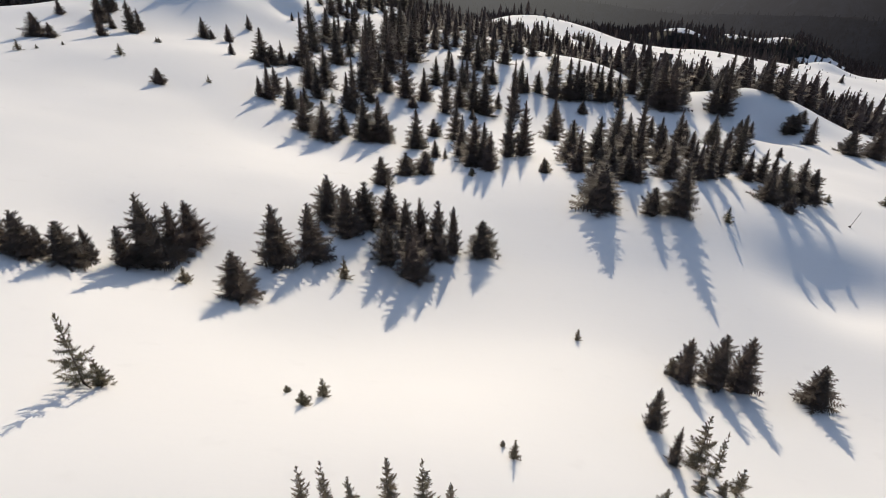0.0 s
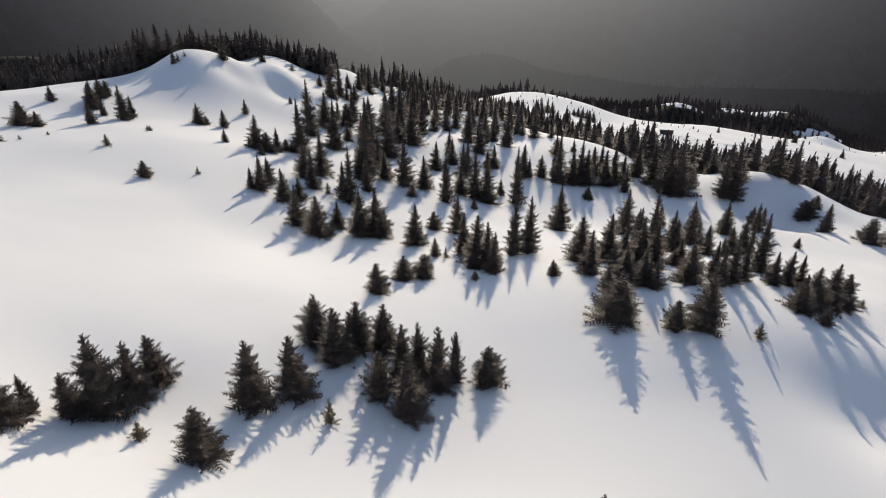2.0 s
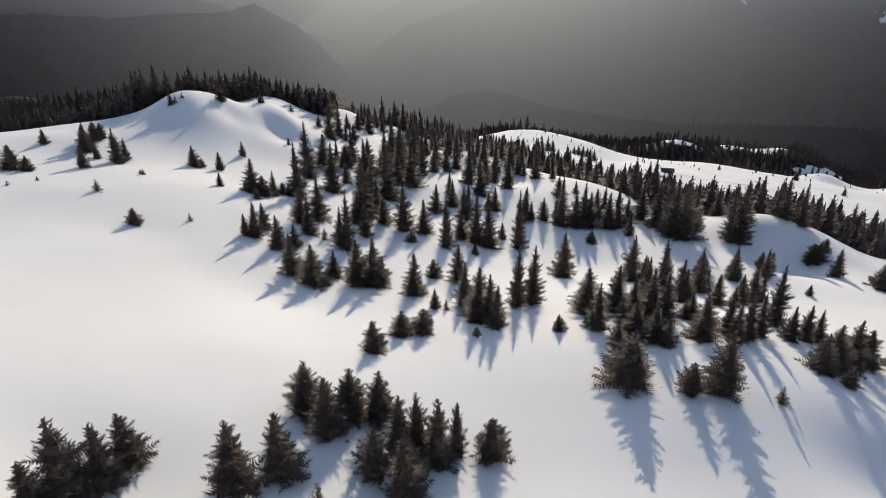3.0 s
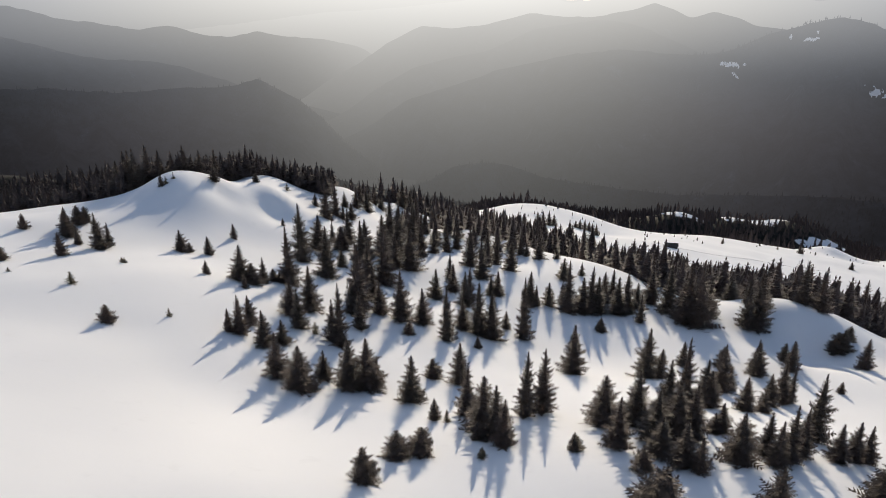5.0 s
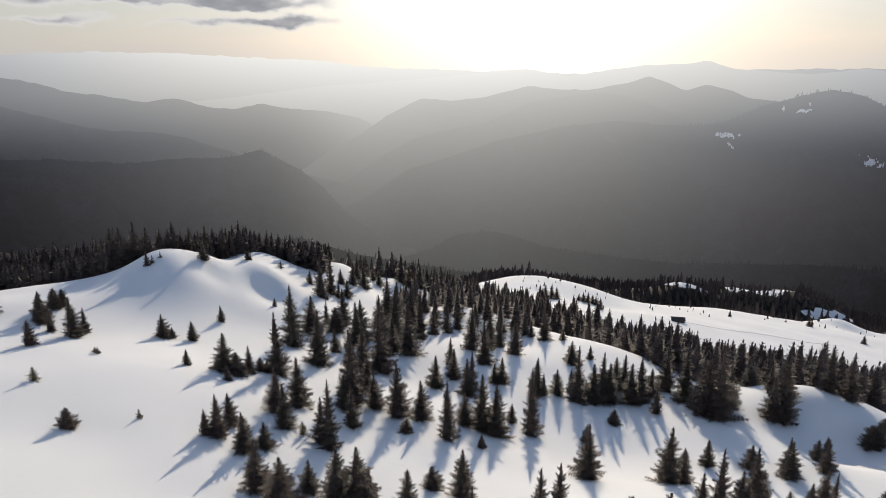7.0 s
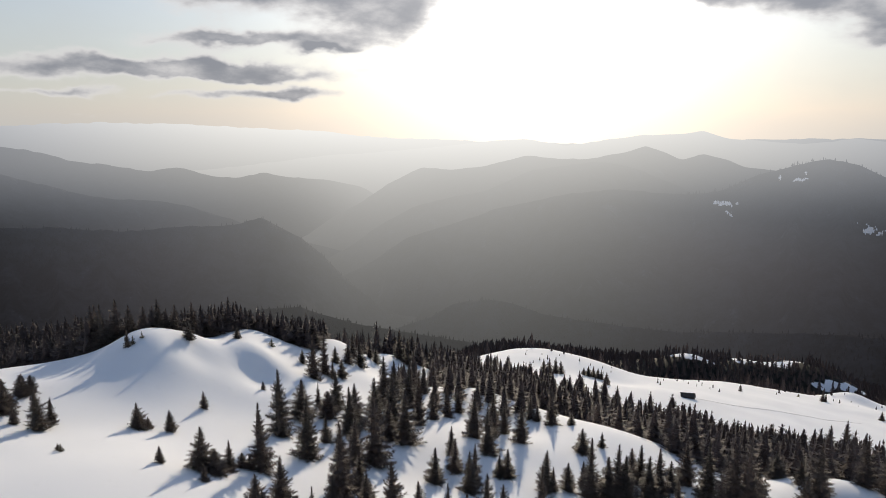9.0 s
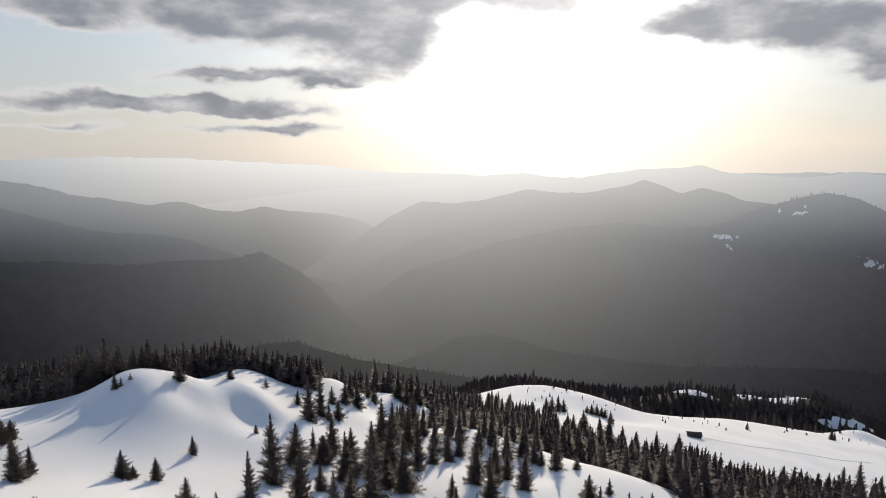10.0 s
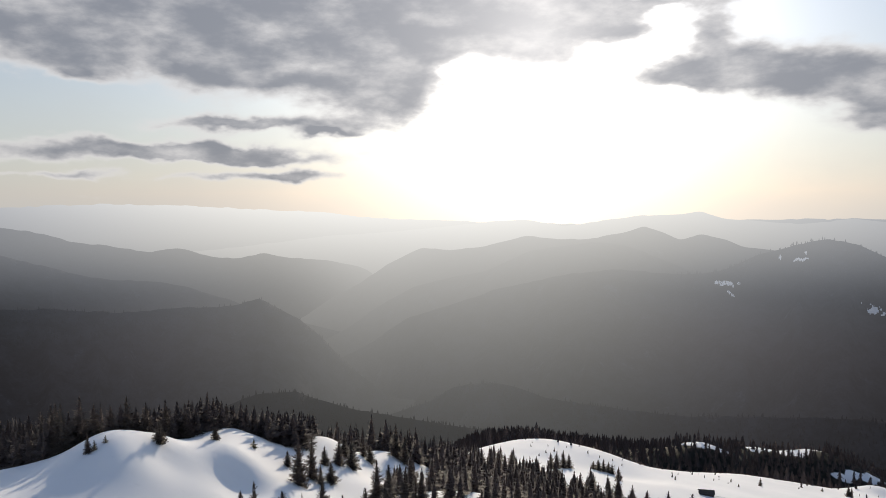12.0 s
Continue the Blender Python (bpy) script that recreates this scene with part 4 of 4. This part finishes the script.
def hill_wood(grid, count, seed, tall, label, mat=None, spread=14, columns=(0.0, 1.0)):
    """Spruces standing all over a foothill and along its skyline."""
    rng = random.Random(seed)
    verts, faces = [], []
    for _ in range(count):
        i, j = 4 + int(spread * rng.random() ** 1.6), int((columns[0] + (columns[1] - columns[0]) * rng.random()) * (grid.shape[1] - 1))
        u, v = rng.random(), rng.random()
        x, y, z = (grid[i, j] * (1 - u) + grid[i + 1, j] * u) * (1 - v) + (grid[i, j + 1] * (1 - u) + grid[i + 1, j + 1] * u) * v
        h = tall * rng.uniform(0.6, 1.1)
        ragged_spruce(verts, faces, x, y, z - 0.5, h, h * 0.24, rng, 3, 4)
    return tagged(mesh_object("spruce_forest", verts, faces, mat or WOODS), label, "forest", kind="stuff")


# Trees share their slope's material, so its painted haze glows on them too
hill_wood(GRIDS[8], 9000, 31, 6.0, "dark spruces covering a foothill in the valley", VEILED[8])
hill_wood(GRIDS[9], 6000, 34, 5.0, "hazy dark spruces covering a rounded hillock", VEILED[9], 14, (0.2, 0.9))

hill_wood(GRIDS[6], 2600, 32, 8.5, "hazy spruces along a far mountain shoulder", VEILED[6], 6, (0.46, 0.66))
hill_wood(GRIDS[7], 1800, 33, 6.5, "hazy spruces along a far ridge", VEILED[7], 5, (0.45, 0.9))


def snowfield(grid, mat, bearing, height, wide, tall, seed):
    """A ragged open snowfield lying on a far mountainside."""
    verts, faces = [], []
    up = np.degrees(np.arctan2(grid[..., 2] - 40, np.hypot(grid[..., 0], grid[..., 1])))
    round_about = np.degrees(np.arctan2(grid[..., 0], grid[..., 1]))
    near = (abs(up - height) < tall + 0.6) & (abs(round_about - bearing) < wide + 0.3)
    for i, j in np.argwhere(near[6:-1, :-1]):
        i += 6
        for a in range(10):
            for b in range(10):
                cell = []
                for u, v in ((a, b), (a + 1, b), (a + 1, b + 1), (a, b + 1)):
                    u, v = u / 10, v / 10
                    cell.append((grid[i, j] * (1 - u) + grid[i + 1, j] * u) * (1 - v) + (grid[i, j + 1] * (1 - u) + grid[i + 1, j + 1] * u) * v)
                mid = sum(cell) / 4
                e = math.degrees(math.atan2(mid[2] - 40, math.hypot(mid[0], mid[1])))
                r = math.degrees(math.atan2(mid[0], mid[1]))
                inside = 1 - math.hypot((r - bearing + 0.6 * (e - height)) / wide, (e - height) / tall) + 0.9 * float(rough(r, e, 0.3, seed)) + 0.5 * float(rough(r, e, 0.09, seed + 1))
                if inside > 0.15:
                    k = len(verts)
                    verts += [tuple(q * 0.997 + np.array((0, 0, 0.6))) for q in cell]
                    faces.append((k, k + 1, k + 2, k + 3))
    if faces:
        tagged(mesh_object("snowfield", verts, faces, mat), "small open snowfield on a far wooded mountainside", "snow", kind="structure")


# Snow colour dimmed, with the haze painted over it as emission
VEILED_SNOW = make_backdrop("far_snow_haze", 0.9, 30.0, 0.6, None, True)
for number, (bearing, height, wide, tall) in enumerate(((21.9, -6.95, 0.6, 0.16), (22.1, -7.6, 0.22, 0.36), (26.6, -4.95, 0.9, 0.12), (27.2, -4.5, 0.5, 0.1), (31.5, -8.25, 0.6, 0.24))):
    snowfield(GRIDS[6], VEILED_SNOW, bearing, height, wide, tall, 60 + 3 * number)

# Dwarf bushes dotted along the far snow ridge
forest("dwarf_bushes", "scattered dwarf bushes on a far snow ridge",
       scatter(12, 70, lambda x, y: abs(y - 268 - 0.25 * x - 16 * math.sin(x * 0.3)) < 14, 4.0, 0.9, 2.6, (22, 110, 240, 330))
       + scatter(13, 60, lambda x, y: wooded(x, y) < 0.3, 5.0, 1.0, 3.2, (130, 250, 280, 345)), WOODS, 8, detail=(4, 5))

# ---- small things in the snow ----
def solid(name, size, at, mat, parent, label="", turn=(0, 0, 0), bevel=0.0):
    bm = bmesh.new()
    bmesh.ops.create_cube(bm, size=1)
    bmesh.ops.scale(bm, vec=size, verts=bm.verts)
    if bevel:
        bmesh.ops.bevel(bm, geom=bm.edges[:], offset=bevel, segments=1, affect="EDGES")
    bmesh.ops.transform(bm, matrix=pose(*at, *turn), verts=bm.verts)
    me = bpy.data.meshes.new(name)
    bm.to_mesh(me)
    bm.free()
    me.materials.append(mat)
    ob = new(name, me)
    ob.parent = parent
    return tagged(ob, label)


BOARDS = make_plank("weathered_boards", (0.045, 0.036, 0.03, 1), (0.13, 0.105, 0.09, 1))
SHINGLE = make_plank("old_shingles", (0.03, 0.028, 0.028, 1), (0.085, 0.075, 0.07, 1))


def hut(x, y, turn):
    """A low wooden shelter with a pitched roof, banked up with snow."""
    base = new("wooden_hut")
    base.matrix_basis = pose(x, y, float(relief(x, y)) - 0.2, 0, 0, turn) @ Matrix.Diagonal((0.66, 0.66, 0.62, 1))
    for k in range(7):
        for face in (-1, 1):
            solid("log", (6.0, 0.2, 0.22), (0, face * 1.75, 0.12 + 0.23 * k), BOARDS, base)
            solid("log", (0.2, 3.7, 0.22), (face * 2.95, 0, 0.2 + 0.23 * k), BOARDS, base)
    for face in (-1, 1):
        roof = solid("roof", (6.9, 2.55, 0.1), (0, face * 1.12, 2.25), SHINGLE, base, "dark shingle roof slope", (-face * 30, 0, 0))
        for k in range(6):
            solid("batten", (6.95, 0.09, 0.06), (0, face * (0.2 + 0.37 * k), 2.86 - 0.214 * k), BOARDS, roof)
        solid("gable", (0.14, 1.6, 0.9), (face * 2.98, 0, 2.1), BOARDS, base)
    solid("ridge_board", (6.95, 0.2, 0.08), (0, 0, 2.93), BOARDS, base)
    solid("door", (0.85, 0.08, 1.5), (-1.4, -1.89, 0.85), SHINGLE, base, "plank door, shut")
    return tagged(base, "small weathered dark wooden hut half sunk in snow", "hut")


hut(78.2, 235.4, -12)


def marker_pole(x, y, tall, lean):
    base = new("marker_pole")
    base.matrix_basis = pose(x, y, float(relief(x, y)), 0, lean, 0)
    part("stick", *tube([(0, 0, -0.4), (0.01, 0, tall * 0.5), (0, 0.01, tall)], [0.025, 0.022, 0.016]), BARK, base)
    part("drift_collar", *tube([(0, 0, -0.1), (0, 0, 0.06), (0.02, 0, 0.12)], [0.16, 0.12, 0.04]), BARK, base, "dark wind-cleared foot")
    return tagged(base, "thin leaning wooden pole stuck in the snow", "pole")


marker_pole(33.7, 47.3, 1.5, 18)


def snow_track(a, b, bend):
    """A narrow trodden line across the snow."""
    n = 60
    verts, faces = [], []
    for i in range(n + 1):
        s = i / n
        x, y = a[0] + (b[0] - a[0]) * s, a[1] + (b[1] - a[1]) * s + bend * math.sin(3.14 * s)
        for k in (-1, 0, 1):
            q = y + 0.17 * k
            verts.append((x, q, float(relief(x, q)) + (0.05 if k == 0 else 0.12)))
    for i in range(n):
        for k in (0, 1):
            faces.append((3 * i + k, 3 * i + k + 1, 3 * i + k + 4, 3 * i + k + 3))
    return tagged(mesh_object("track", verts, faces, TRODDEN), "thin trodden track across far snow", "track", kind="structure")


TRODDEN = make_plank("trodden_snow", (0.6, 0.6, 0.62, 1), (0.72, 0.72, 0.74, 1))
snow_track((78.2, 235.4), (78.2 + 62, 235.4 + 8), -3)
